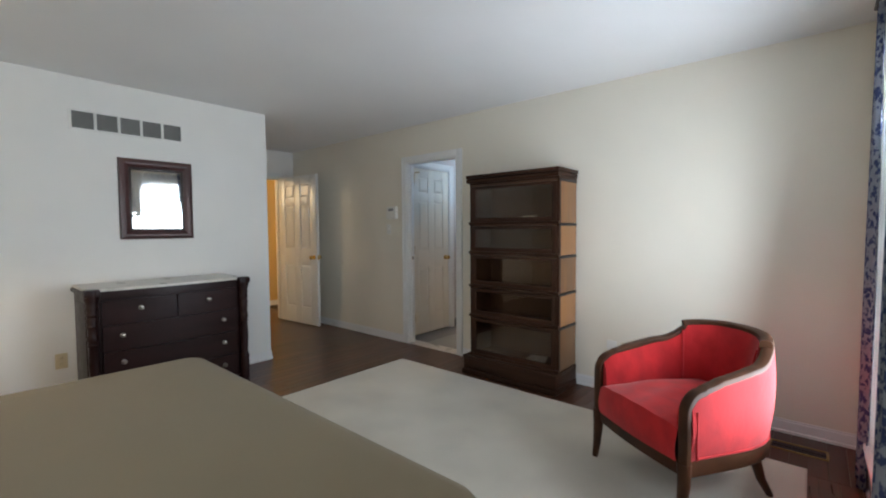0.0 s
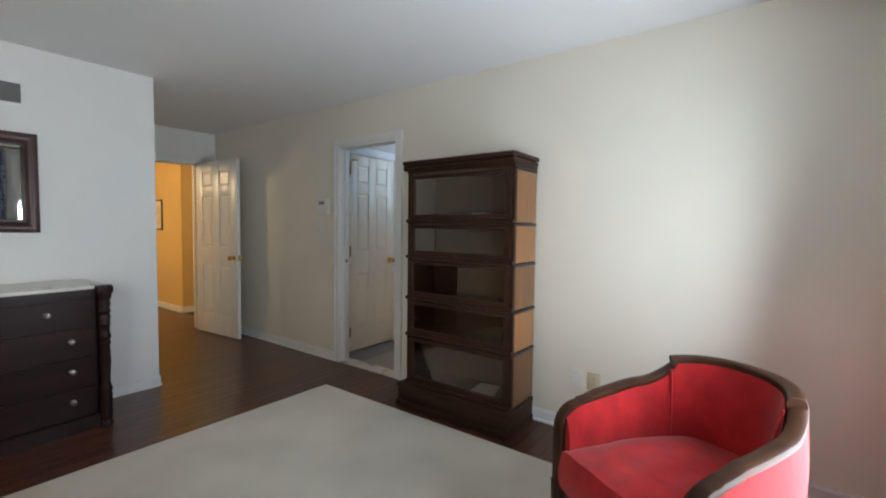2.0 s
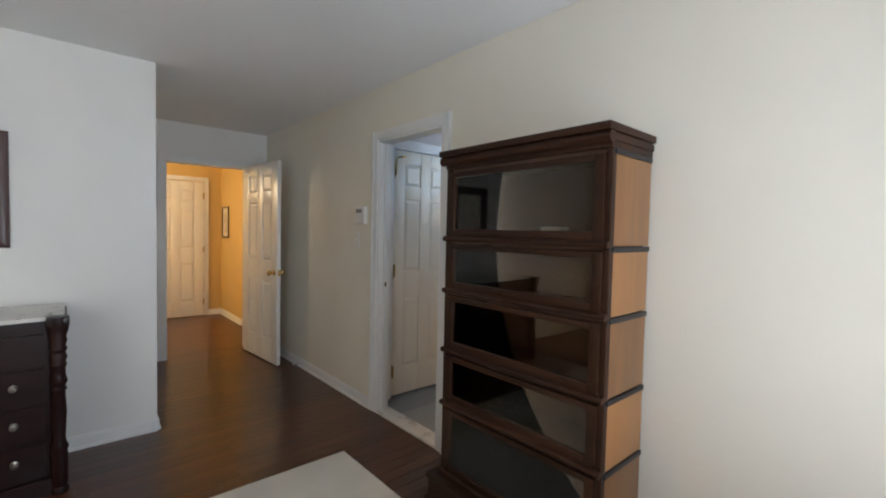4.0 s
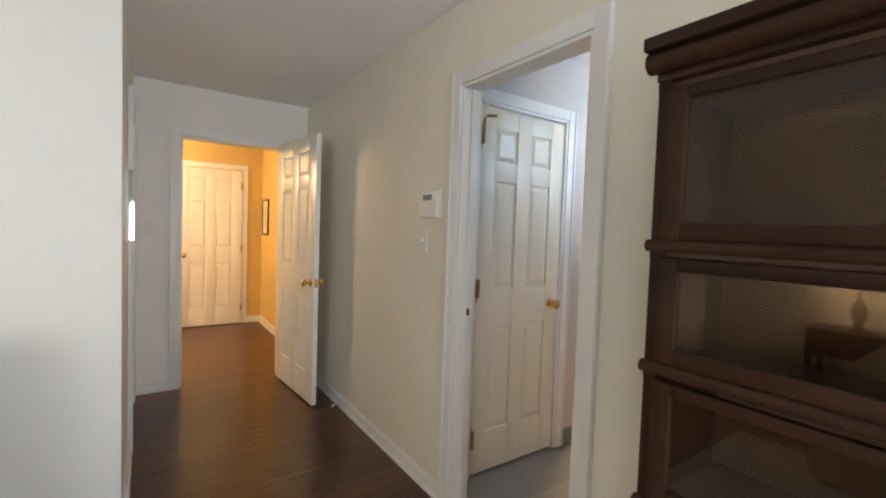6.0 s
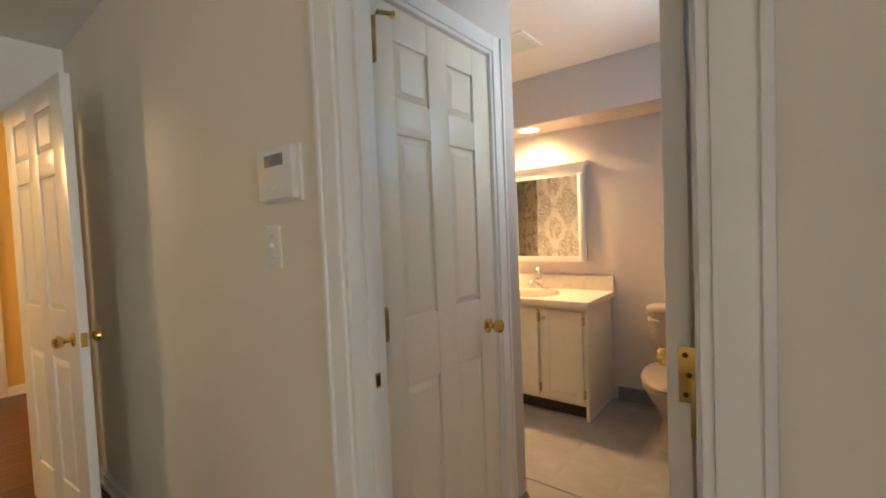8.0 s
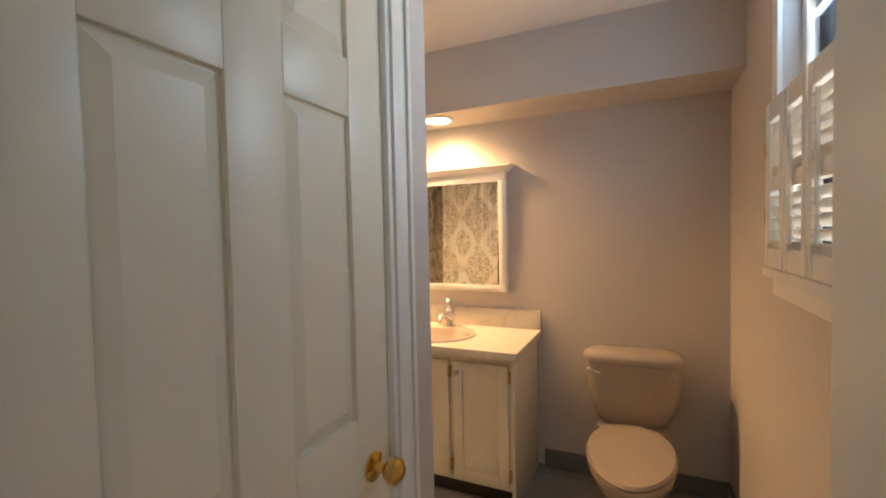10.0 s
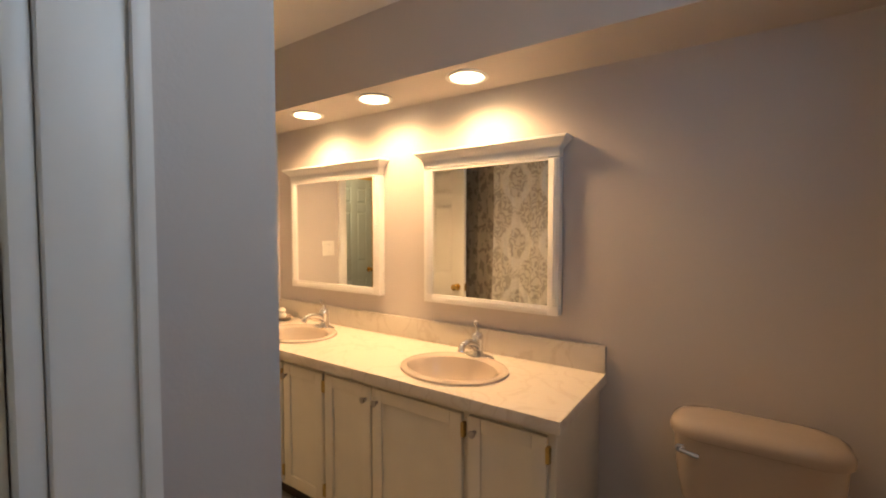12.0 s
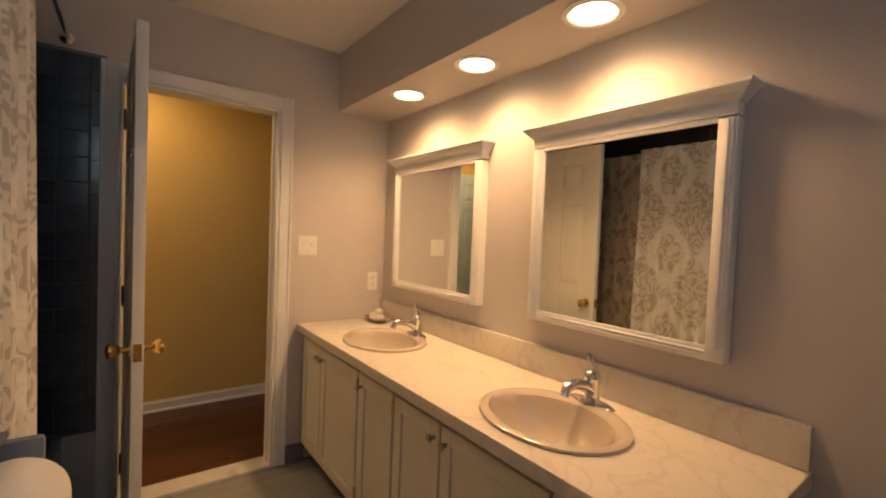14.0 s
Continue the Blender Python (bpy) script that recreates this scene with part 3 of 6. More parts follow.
def panel_door(name, label, w, at, rz, h=2.02, hinge_side=1, th=0.035, z0=0.012, hinge_out=1, knobs=(1, -1), knob_z=0.93, hinge_m=M_OLDBRASS):
    """A six-panel door: hinge at the local origin, leaf along +x, thickness along +y."""
    root = thing(name, label, "door", at, rz, kind="structure")
    st, mid = 0.128 * w / 0.76, 0.122 * w / 0.76
    xs = [(st, (w - mid) / 2), ((w + mid) / 2, w - st)]
    rows = [(0.23, 0.81), (1.03, 1.62), (1.73, 1.91)]
    part("core", boxes((0.004, 0.010, z0 + 0.004, w - 0.004, th - 0.010, z0 + h - 0.004)), M_DOOR, root, smooth=False)
    for a, b in ((0, st), (xs[0][1], xs[1][0]), (w - st, w)):
        part("stile", boxes((a, 0, z0, b, th, z0 + h), bevel=0.0025), M_DOOR, root)
    zz = [0] + [v for r in rows for v in r] + [h]
    for k in range(0, len(zz), 2):
        for a, b in xs:
            part("rail", boxes((a, 0.0004, z0 + zz[k], b, th - 0.0004, z0 + zz[k + 1]), bevel=0.0025), M_DOOR, root)
    for a, b in xs:
        for c, d in rows:
            bm = bmesh.new()
            for f0, f1, s in ((0.010, 0.0015, 1), (th - 0.010, th - 0.0015, -1)):
                g, k = 0.006, 0.030
                o = [bm.verts.new(p) for p in ((a + g, f0, z0 + c + g), (b - g, f0, z0 + c + g), (b - g, f0, z0 + d - g), (a + g, f0, z0 + d - g))]
                i = [bm.verts.new(p) for p in ((a + k, f1, z0 + c + k), (b - k, f1, z0 + c + k), (b - k, f1, z0 + d - k), (a + k, f1, z0 + d - k))]
                bm.faces.new(i)
                for q in range(4):
                    bm.faces.new((o[q], o[(q + 1) % 4], i[(q + 1) % 4], i[q]))
            part("panel", bm, M_DOOR, root, smooth=False)
    for s in knobs:
        knob_on(root, w - 0.065, th if s > 0 else 0, knob_z, s)
    part("latch_plate", boxes((w - 0.001, th / 2 - 0.012, knob_z - 0.03, w + 0.0015, th / 2 + 0.012, knob_z + 0.03)), M_BRASS, root, "brass latch plate")
    for hz in (0.22, 1.02, 1.84):
        bm = bmesh.new()
        yy = th + 0.004 if hinge_out > 0 else -0.004
        lathe(bm, [(0.006, -0.045), (0.006, 0.045), (0.003, 0.050)], 10, (-0.003, yy, hz))
        box(bm, 0.0, yy - 0.004, hz - 0.044, 0.012, yy + 0.002, hz + 0.044)
        part("hinge", bm, hinge_m, root, "tarnished brass hinge")
    return root


panel_door("door_passage", "white six-panel door standing open into the passage", 0.835, (-5.60, 3.360, 0), 4.6, hinge_out=1)
closet_door = panel_door("door_closet", "closed white six-panel closet door with a brass knob", 0.66, (CX - 0.004, 3.863, 0), 90, h=2.018, knobs=(-1,), hinge_out=-1)
entry_door = panel_door("door_bath_entry", "white six-panel bathroom door standing open", 0.67, (-2.592, BYS + 0.014, 0), 97.0, hinge_out=-1)
panel_door("door_bath_hall", "white six-panel hall door standing open into the bathroom", 0.742, (BXW + 0.012, HY0 + 0.030, 0), 1.6, hinge_out=-1, hinge_m=M_HINGE)
panel_door("door_hall_far", "closed white six-panel door at the hall's far end", 0.735, (HW + 0.003, 3.463, 0), -90, h=2.03, knobs=(1,), hinge_out=1)
for ob in closet_door.children:
    if ob.name.split(".")[0] in ("core", "stile", "rail", "panel"):
        ob.data.materials[0] = M_WARMLITDOOR
casing("door_frame_hall_far", "y", 2.72, 3.47, 2.055, HW, 1, "white painted casing of the hall's far door")
for hz in (0.22, 1.05, 1.87):
    part("hinge_knuckle", lathe(bmesh.new(), [(0.003, -0.052), (0.009, -0.047), (0.009, 0.047), (0.003, 0.052)], 12, (0.004, -0.0215, hz)), M_OLDBRASS, closet_door, "tarnished brass hinge knuckle")
for hz in (0.24, 1.075, 1.84):
    leaf = part("hinge_leaf", boxes((-0.0035, -0.030, hz - 0.045, -0.0005, 0.018, hz + 0.045), bevel=0.0012), M_OLDBRASS, entry_door, "tarnished brass hinge leaf")
    for dy, dz in ((0.008, -0.032), (0.003, 0.0), (0.008, 0.032)):
        part("screw", lathe(bmesh.new(), [(0.0045, -0.0036), (0.0038, -0.0046), (0.001, -0.0040)], 10, (0, dy, hz + dz), "X"), M_HINGE, leaf)
# a bent closer spring on the closet door's top hinge
sp = thing("hinge_stop", "brass hinge-pin door stop on the closet door", "door stop", (CX + 0.006, 3.875, 1.915))
part("arm", sweep(bmesh.new(), [(0.014, -0.006, -0.07), (0.014, -0.006, 0.035), (0.020, 0.008, 0.05), (0.034, 0.05, 0.055)], 0.007, 8), M_OLDBRASS, sp)
part("bumper", lathe(bmesh.new(), [(0.009, 0), (0.011, 0.008), (0.009, 0.016)], 12, (0.032, 0.055, 0.047)), M_BRASS, sp)
# strike plate and hinge leaves on the entry's jambs
for hz in (0.24, 1.090, 1.84):
    st = thing("hinge_leaf", "brass hinge leaf on the entry door's jamb", "hinge", (OX1 - 0.0165, BYS - 0.030, hz), group="entry hinges")
    part("plate", boxes((-0.002, -0.022, -0.046, 0.0, 0.030, 0.046), bevel=0.0008), M_BRASS, st)
    part("knuckle", lathe(bmesh.new(), [(0.006, -0.046), (0.006, 0.046)], 12, (-0.004, 0.034, 0)), M_BRASS, st)
    for dy, dz in ((-0.010, -0.03), (-0.010, 0.03), (0.008, 0)):
        part("screw", lathe(bmesh.new(), [(0.004, -0.0022), (0.003, -0.0030)], 10, (0, dy, dz), "X"), M_OLDBRASS, st)
ca = thing("catch", "small dark hole for a latch in the door jamb", "latch hole", (OX0 + 0.0285, NY + 0.050, 0.970))
part("keep", boxes((0.0, -0.008, -0.018, 0.002, 0.008, 0.018), bevel=0.0006), M_OLDBRASS, ca)
part("hole", boxes((0.0019, -0.007, -0.013, 0.0030, 0.006, 0.013)), M_DARKHOLE, ca)


# ---------------------------------------------------------------- wall plates, thermostat, vents
def plate(name, label, category, at, rz, w, h, m, kind_):
    """A wall plate facing local -y."""
    root = thing(name, label, category, at, rz)
    part("plate", boxes((-w / 2, -0.006, -h / 2, w / 2, 0, h / 2), bevel=0.0025), m, root)
    if kind_ == "outlet":
        for dz in (-0.021, 0.021):
            bm = bmesh.new()
            lathe(bm, [(0.0165, 0), (0.0165, -0.0025), (0.015, -0.003)], 16, (0, -0.006, dz), "Y")
            face = part("socket", bm, m, root)
            for dx in (-0.006, 0.006):
                part("slot", boxes((dx - 0.0012, -0.0098, dz - 0.002, dx + 0.0012, -0.0088, dz + 0.008)), M_DARKHOLE, face)
    else:
        n = kind_
        for i in range(n):
            x = (i - (n - 1) / 2) * 0.046
            part("slot", boxes((x - 0.006, -0.0068, -0.013, x + 0.006, -0.0058, 0.013)), M_DARKHOLE if n == 0 else m, root)
            part("toggle", boxes((x - 0.0045, -0.018, 0.001, x + 0.0045, -0.0065, 0.010), bevel=0.0015), m, root)
            bm = boxes((x - 0.004, -0.018, 0.000, x + 0.004, -0.006, 0.010), bevel=0.001)
            part("toggle", bm, m, root)
    for dz in ((0,) if kind_ == "outlet" else (-0.03, 0.03)):
        part("screw", lathe(bmesh.new(), [(0.003, 0), (0.003, -0.001)], 10, (0, -0.006, dz), "Y"), M_PEWTER, root)
    return root


plate("cable_plate", "white plastic cable plate on the bedroom wall", "wall plate", (-0.988, NY, 0.348), 0, 0.075, 0.115, M_PLASTIC, 0)
plate("outlet", "ivory plastic power outlet on the bedroom wall", "power outlet", (-0.875, NY, 0.344), 0, 0.078, 0.115, M_IVORY, "outlet")
plate("outlet", "ivory plastic power outlet beside the dresser", "power outlet", (DX, 0.73, 0.355), 90, 0.07, 0.11, M_IVORY, "outlet")
plate("light_switch", "white plastic light switch under the thermostat", "light switch", (-3.576, NY, 1.297), 0, 0.07, 0.115, M_PLASTIC, 1)
plate("light_switch", "white plastic switch beside the passage door", "light switch", (EX, 2.44, 1.295), 90, 0.07, 0.115, M_PLASTIC, 1)
plate("double_light_switch", "white plastic double light switch beside the vanity", "light switch", (BXW, 5.790, 1.272), 90, 0.115, 0.115, M_PLASTIC, 2)
plate("outlet", "white plastic power outlet above the vanity", "power outlet", (BXW, 6.222, 1.050), 90, 0.07, 0.115, M_PLASTIC, "outlet")

tm = thing("thermostat", "white plastic wall thermostat with a grey display", "thermostat", (-3.512, NY, 1.487))
part("back_plate", boxes((-0.086, -0.008, -0.072, 0.086, 0, 0.072), bevel=0.003), M_PLASTIC, tm)
part("case", boxes((-0.080, -0.030, -0.066, 0.080, -0.008, 0.066), bevel=0.006), M_PLASTIC, tm)
part("display", boxes((-0.040, -0.0315, 0.020, 0.045, -0.0295, 0.050), bevel=0.0005), M_LCD, tm, "grey display")
for i in range(3):
    part("button", boxes((-0.04 + i * 0.03, -0.0315, -0.040, -0.022 + i * 0.03, -0.0295, -0.032), bevel=0.0005), M_PLASTIC, tm)

# return-air grille in five fields
vg = thing("return_air_grille", "grey return-air grille in five fields high on the wall", "air vent", (DX, 0, 0))
gy0, gy1, gz0, gz1 = 0.838, 1.573, 2.050, 2.187
part("backing", boxes((0, gy0, gz0, 0.002, gy1, gz1)), M_DARKHOLE, vg)
fw = (gy1 - gy0) / 5
for i in range(6):
    part("mullion", boxes((0, gy0 + i * fw - 0.009, gz0 - 0.008, 0.010, gy0 + i * fw + 0.009, gz1 + 0.008), bevel=0.002), M_WALLW, vg)
for z in (gz0, gz1):
    part("rail", boxes((0, gy0, z - 0.008, 0.009, gy1, z + 0.008), bevel=0.002), M_WALLW, vg)
slat = None
for i in range(5):
    for k in range(13):
        z = gz0 + 0.012 + k * 0.0098
        if slat is None:
            bm = bmesh.new()
            box(bm, 0.001, -fw / 2 + 0.009, -0.0012, 0.008, fw / 2 - 0.009, 0.0032)
            slat = mesh_of("slat", bm, M_GREY)
        ob = new("slat", slat)
        ob.parent = vg
        ob.location = (0, gy0 + (i + 0.5) * fw, z)

# floor register
fr = thing("floor_register", "brown metal floor register by the window wall", "floor vent", (0.165, 3.398, 0))
part("well", boxes((-0.125, -0.05, -0.006, 0.125, 0.05, 0.0005)), M_DARKHOLE, fr)
for d in ((-0.135, -0.06, 0, 0.135, -0.048, 0.005), (-0.135, 0.048, 0, 0.135, 0.06, 0.005), (-0.135, -0.048, 0, -0.123, 0.048, 0.005), (0.123, -0.048, 0, 0.135, 0.048, 0.005)):
    part("rim", boxes(d, bevel=0.0015), M_OLDBRASS, fr)
for i in range(17):
    x = -0.112 + i * 0.014
    part("slat", boxes((x - 0.002, -0.048, 0, x + 0.002, 0.048, 0.004)), M_IRON, fr)
part("slat", boxes((-0.123, -0.003, 0, 0.123, 0.003, 0.0045)), M_IRON, fr)

# ---------------------------------------------------------------- bedroom: dresser and mirror
def framed_mirror():
    root = thing("wall_mirror", "square wall mirror in a wide dark mahogany frame", "mirror", (DX, 1.373, 1.552))
    W, H, f = 0.526, 0.642, 0.068
    prof = [(0, 0.012), (0.006, 0.024), (0.022, 0.030), (0.046, 0.024), (0.058, 0.014), (f, 0.010)]
    for k in range(4):
        horiz = k < 2
        L = (W if horiz else H) / 2
        T = (H if horiz else W) / 2
        s = 1 if k % 2 == 0 else -1
        rows = []
        for side in (-1, 1):
            row = []
            for d, x in prof:
                u, v = side * (L - d), s * (T - d)
                row.append((x, u, v) if horiz else (x, v, u))
            row += [(0, row[-1][1], row[-1][2]), (0, row[0][1], row[0][2])]
            rows.append(row)
        bm = bmesh.new()
        vs = [[bm.verts.new(p) for p in row] for row in rows]
        n = len(vs[0])
        for i in range(n):
            bm.faces.new((vs[0][i], vs[0][(i + 1) % n], vs[1][(i + 1) % n], vs[1][i]))
        bm.faces.new(vs[0])
        bm.faces.new(vs[1])
        part("frame_rail", bm, M_FRAME, root)
    for d in ((0.0, -W / 2 + f, -H / 2 + f, 0.009, W / 2 - f, -H / 2 + f + 0.018), (0.0, -W / 2 + f, H / 2 - f - 0.018, 0.009, W / 2 - f, H / 2 - f),
              (0.0, -W / 2 + f, -H / 2 + f + 0.018, 0.009, -W / 2 + f + 0.018, H / 2 - f - 0.018), (0.0, W / 2 - f - 0.018, -H / 2 + f + 0.018, 0.009, W / 2 - f, H / 2 - f - 0.018)):
        part("inner_fillet", boxes(d, bevel=0.003), M_BLACKFRAME, root, "black inner fillet")
    part("glass", boxes((0.0, -W / 2 + f + 0.018, -H / 2 + f + 0.018, 0.005, W / 2 - f - 0.018, H / 2 - f - 0.018)), M_MIRROR, root, "silvered mirror glass", smooth=False)
    return root


framed_mirror()


def dresser():
    x0, x1, y0, y1, H = DX + 0.016, -3.40, 0.785, 1.880, 0.905
    root = thing("dresser", "dark mahogany dresser with turned columns and a pale stone top", "dresser", ((x0 + x1) / 2, (y0 + y1) / 2, 0))
    D, W = (x1 - x0) / 2, (y1 - y0) / 2
    bow = lambda y: 0.030 * (1 - (y / (W - 0.07)) ** 2) if abs(y) < W - 0.07 else 0.0

    def bowed(z0, z1, f0, f1, ya, yb, n=14, top_in=0.0):
        bm = bmesh.new()
        rings = []
        for z in (z0, z1):
            ring = [(f0, ya, z)] + [(f1 + bow(ya + (yb - ya) * i / n), ya + (yb - ya) * i / n, z) for i in range(n + 1)] + [(f0, yb, z)]
            rings.append([bm.verts.new(p) for p in ring])
        m = len(rings[0])
        for i in range(m):
            bm.faces.new((rings[0][i], rings[0][(i + 1) % m], rings[1][(i + 1) % m], rings[1][i]))
        bm.faces.new(rings[0])
        bm.faces.new(rings[1])
        edges = [e for e in bm.edges if abs(e.verts[0].co.z - e.verts[1].co.z) < 1e-5]
        bmesh.ops.bevel(bm, geom=edges, offset=0.004, segments=2, affect="EDGES")
        return bm
    part("body", bowed(0.06, H - 0.045, -D, D - 0.055, -W + 0.03, W - 0.03), M_MAHOG, root)
    part("plinth", bowed(0.0, 0.085, -D, D - 0.025, -W + 0.035, W - 0.035), M_MAHOG, root)
    part("top_moulding", bowed(H - 0.048, H - 0.018, -D, D - 0.02, -W + 0.01, W - 0.01), M_MAHOG, root)
    part("stone_top", bowed(H - 0.018, H, -D, D - 0.03, -W + 0.02, W - 0.02), M_MARBLE, root, "pale grey stone top")
    rows = [(0.66, 0.82), (0.475, 0.645), (0.285, 0.46), (0.10, 0.27)]
    for r, (za, zb) in enumerate(rows):
        spans = ((-W + 0.10, -0.008), (0.008, W - 0.10)) if r == 0 else ((-W + 0.10, W - 0.10),)
        for ya, yb in spans:
            dr = part("drawer", bowed(za, zb, D - 0.075, D - 0.040, ya, yb), M_MAHOG, root)
            for ky in (((ya + yb) / 2,) if r == 0 else (ya + 0.11, yb - 0.11)):
                part("knob", lathe(bmesh.new(), [(0.017, 0), (0.017, 0.003), (0.007, 0.008), (0.008, 0.016), (0.015, 0.022), (0.013, 0.029), (0.003, 0.031)], 16, (D - 0.040 + bow(ky), ky, (za + zb) / 2 + 0.012), "X"), M_KNOB, dr, "pewter knob")
    prof = [(0.034, 0), (0.036, 0.02), (0.028, 0.035), (0.034, 0.06), (0.034, 0.20), (0.030, 0.215), (0.037, 0.235), (0.030, 0.255), (0.024, 0.28), (0.031, 0.42), (0.026, 0.52), (0.033, 0.535), (0.026, 0.55), (0.036, 0.575), (0.029, 0.60),
            (0.027, 0.64), (0.034, 0.66), (0.028, 0.675), (0.036, 0.70), (0.028, 0.72), (0.036, 0.74), (0.029, 0.76), (0.036, 0.785), (0.031, 0.80), (0.042, 0.84), (0.046, 0.875), (0.044, H)]
    for s in (-1, 1):
        part("column", lathe(bmesh.new(), prof, 22, (D - 0.025, s * (W - 0.045), 0)), M_MAHOG, root, "turned corner column")
        part("corner_block", boxes((D - 0.075, s * (W - 0.045) - 0.045, H - 0.05, D + 0.015, s * (W - 0.045) + 0.045, H - 0.002), bevel=0.012), M_MAHOG, root)
        bm = bmesh.new()
        sy = s * (W - 0.03)
        for z0, z1 in ((0.12, 0.80),):
            box(bm, -D + 0.05, min(sy, sy + s * 0.006), z0, D - 0.12, max(sy, sy + s * 0.006), z1, 0.002)
        part("side_panel", bm, M_MAHOG, root)
    return root


dresser()


# ---------------------------------------------------------------- bedroom: sectional bookcase
def bookcase():
    x0, x1, yf, yb = -2.130, -1.278, 3.292, 3.602
    root = thing("sectional_bookcase", "dark walnut sectional bookcase with glass doors and oak sides, empty", "bookcase", ((x0 + x1) / 2, yb, 0))
    W, D = (x1 - x0) / 2, yb - yf
    # base
    part("plinth", boxes((-W - 0.045, -D - 0.075, 0, W + 0.012, 0, 0.045), bevel=0.006), M_WALNUT, root)
    part("base", boxes((-W - 0.035, -D - 0.060, 0.045, W + 0.006, 0, 0.135), bevel=0.006), M_WALNUT, root)
    part("base_moulding", boxes((-W - 0.045, -D - 0.065, 0.135, W + 0.010, 0, 0.165), bevel=0.006), M_WALNUT, root)
    levels = [(0.165, 0.515), (0.515, 0.782), (0.782, 1.078), (1.078, 1.333), (1.333, 1.680)]
    for za, zb in levels:
        unit = part("section", boxes((-W + 0.018, -0.012, za, W - 0.018, -0.002, zb), (-W + 0.018, -D + 0.015, za, W - 0.018, -0.012, za + 0.016), (-W + 0.018, -D + 0.015, zb - 0.014, W - 0.018, -0.012, zb)), M_INSIDE, root, "bare wooden shelf box")
        for s in (-1, 1):
            xa, xb = sorted((s * W, s * (W - 0.018)))
            part("side_panel", boxes((xa, -D + 0.028, za + 0.004, xb, 0, zb - 0.018), bevel=0.002), M_OAK if s > 0 else M_WALNUT, unit, "golden oak side panel" if s > 0 else "")
            xa, xb = sorted((s * (W + 0.003), s * (W - 0.020)))
            part("front_stile", boxes((xa, -D - 0.002, za, xb, -D + 0.028, zb), bevel=0.003), M_WALNUT, unit)
            xa, xb = sorted((s * (W + 0.005), s * (W - 0.016)))
            part("iron_band", boxes((xa, -D + 0.0, zb - 0.020, xb, 0, zb), bevel=0.002), M_IRON, unit, "dark iron joining band")
            part("bolt", lathe(bmesh.new(), [(0.008, 0), (0.008, 0.004), (0.004, 0.006)], 10, (s * (W + 0.004), -D + 0.02, zb - 0.010), "X"), M_IRON, unit)
        # lift-up glass door
        f = 0.040
        door = part("door", boxes((-W + 0.020, -D - 0.010, za + 0.020, -W + 0.020 + f, -D + 0.012, zb - 0.018), (W - 0.020 - f, -D - 0.010, za + 0.020, W - 0.020, -D + 0.012, zb - 0.018),
                                  (-W + 0.020 + f, -D - 0.010, za + 0.020, W - 0.020 - f, -D + 0.012, za + 0.055), (-W + 0.020 + f, -D - 0.010, zb - 0.043, W - 0.020 - f, -D + 0.012, zb - 0.018), bevel=0.004), M_WALNUT, root)
        g = part("pane", boxes((-W + 0.018 + f, -D - 0.001, za + 0.052, W - 0.018 - f, -D + 0.002, zb - 0.040)), M_CASEGLASS, door, "clear old glass pane", smooth=False)
        g.visible_shadow = False
        part("rail_moulding", sweep(bmesh.new(), [(-W - 0.004, -D - 0.010, za + 0.008), (0, -D - 0.010, za + 0.008), (W + 0.004, -D - 0.010, za + 0.008)], 0.013, 10), M_WALNUT, root)
    # crown
    bm = boxes((-W - 0.004, -D - 0.010, 1.680, W + 0.004, 0, 1.705), (-W - 0.014, -D - 0.050, 1.735, W + 0.016, 0, 1.762), bevel=0.004)
    part("crown", bm, M_WALNUT, root)
    part("crown_roll", sweep(bmesh.new(), [(-W - 0.012, -D - 0.022, 1.715), (0, -D - 0.022, 1.715), (W + 0.012, -D - 0.022, 1.715)], 0.022, 12), M_WALNUT, root)
    part("crown_side", boxes((-W - 0.006, -D, 1.705, W + 0.008, 0, 1.730)), M_WALNUT, root)
    return root


bookcase()
pb = thing("paper_box", "small white paper box lying in the bookcase", "box", (-1.665, 3.53, 1.349))
part("carton", boxes((-0.055, -0.03, 0, 0.055, 0.03, 0.058), bevel=0.002), M_MAT, pb)
part("flap", boxes((-0.054, -0.0315, 0.004, 0.054, -0.0302, 0.054)), M_MAT, pb)
# Three thin white sheets, slightly turned, on the lowest shelf.
ps = thing("white_sheets", "thin white sheets lying on the lowest bookcase shelf", "papers", (-1.56, 3.46, 0.181), 12)
for i, (dx, rz_) in enumerate(((0, 0), (0.012, 0.10), (-0.008, -0.06))):
    sh = part("sheet", boxes((-0.07, -0.10, 0, 0.07, 0.10, 0.0015)), M_PAPER, ps)
    sh.location, sh.rotation_euler = (dx, 0, i * 0.0018), (0, 0, rz_)


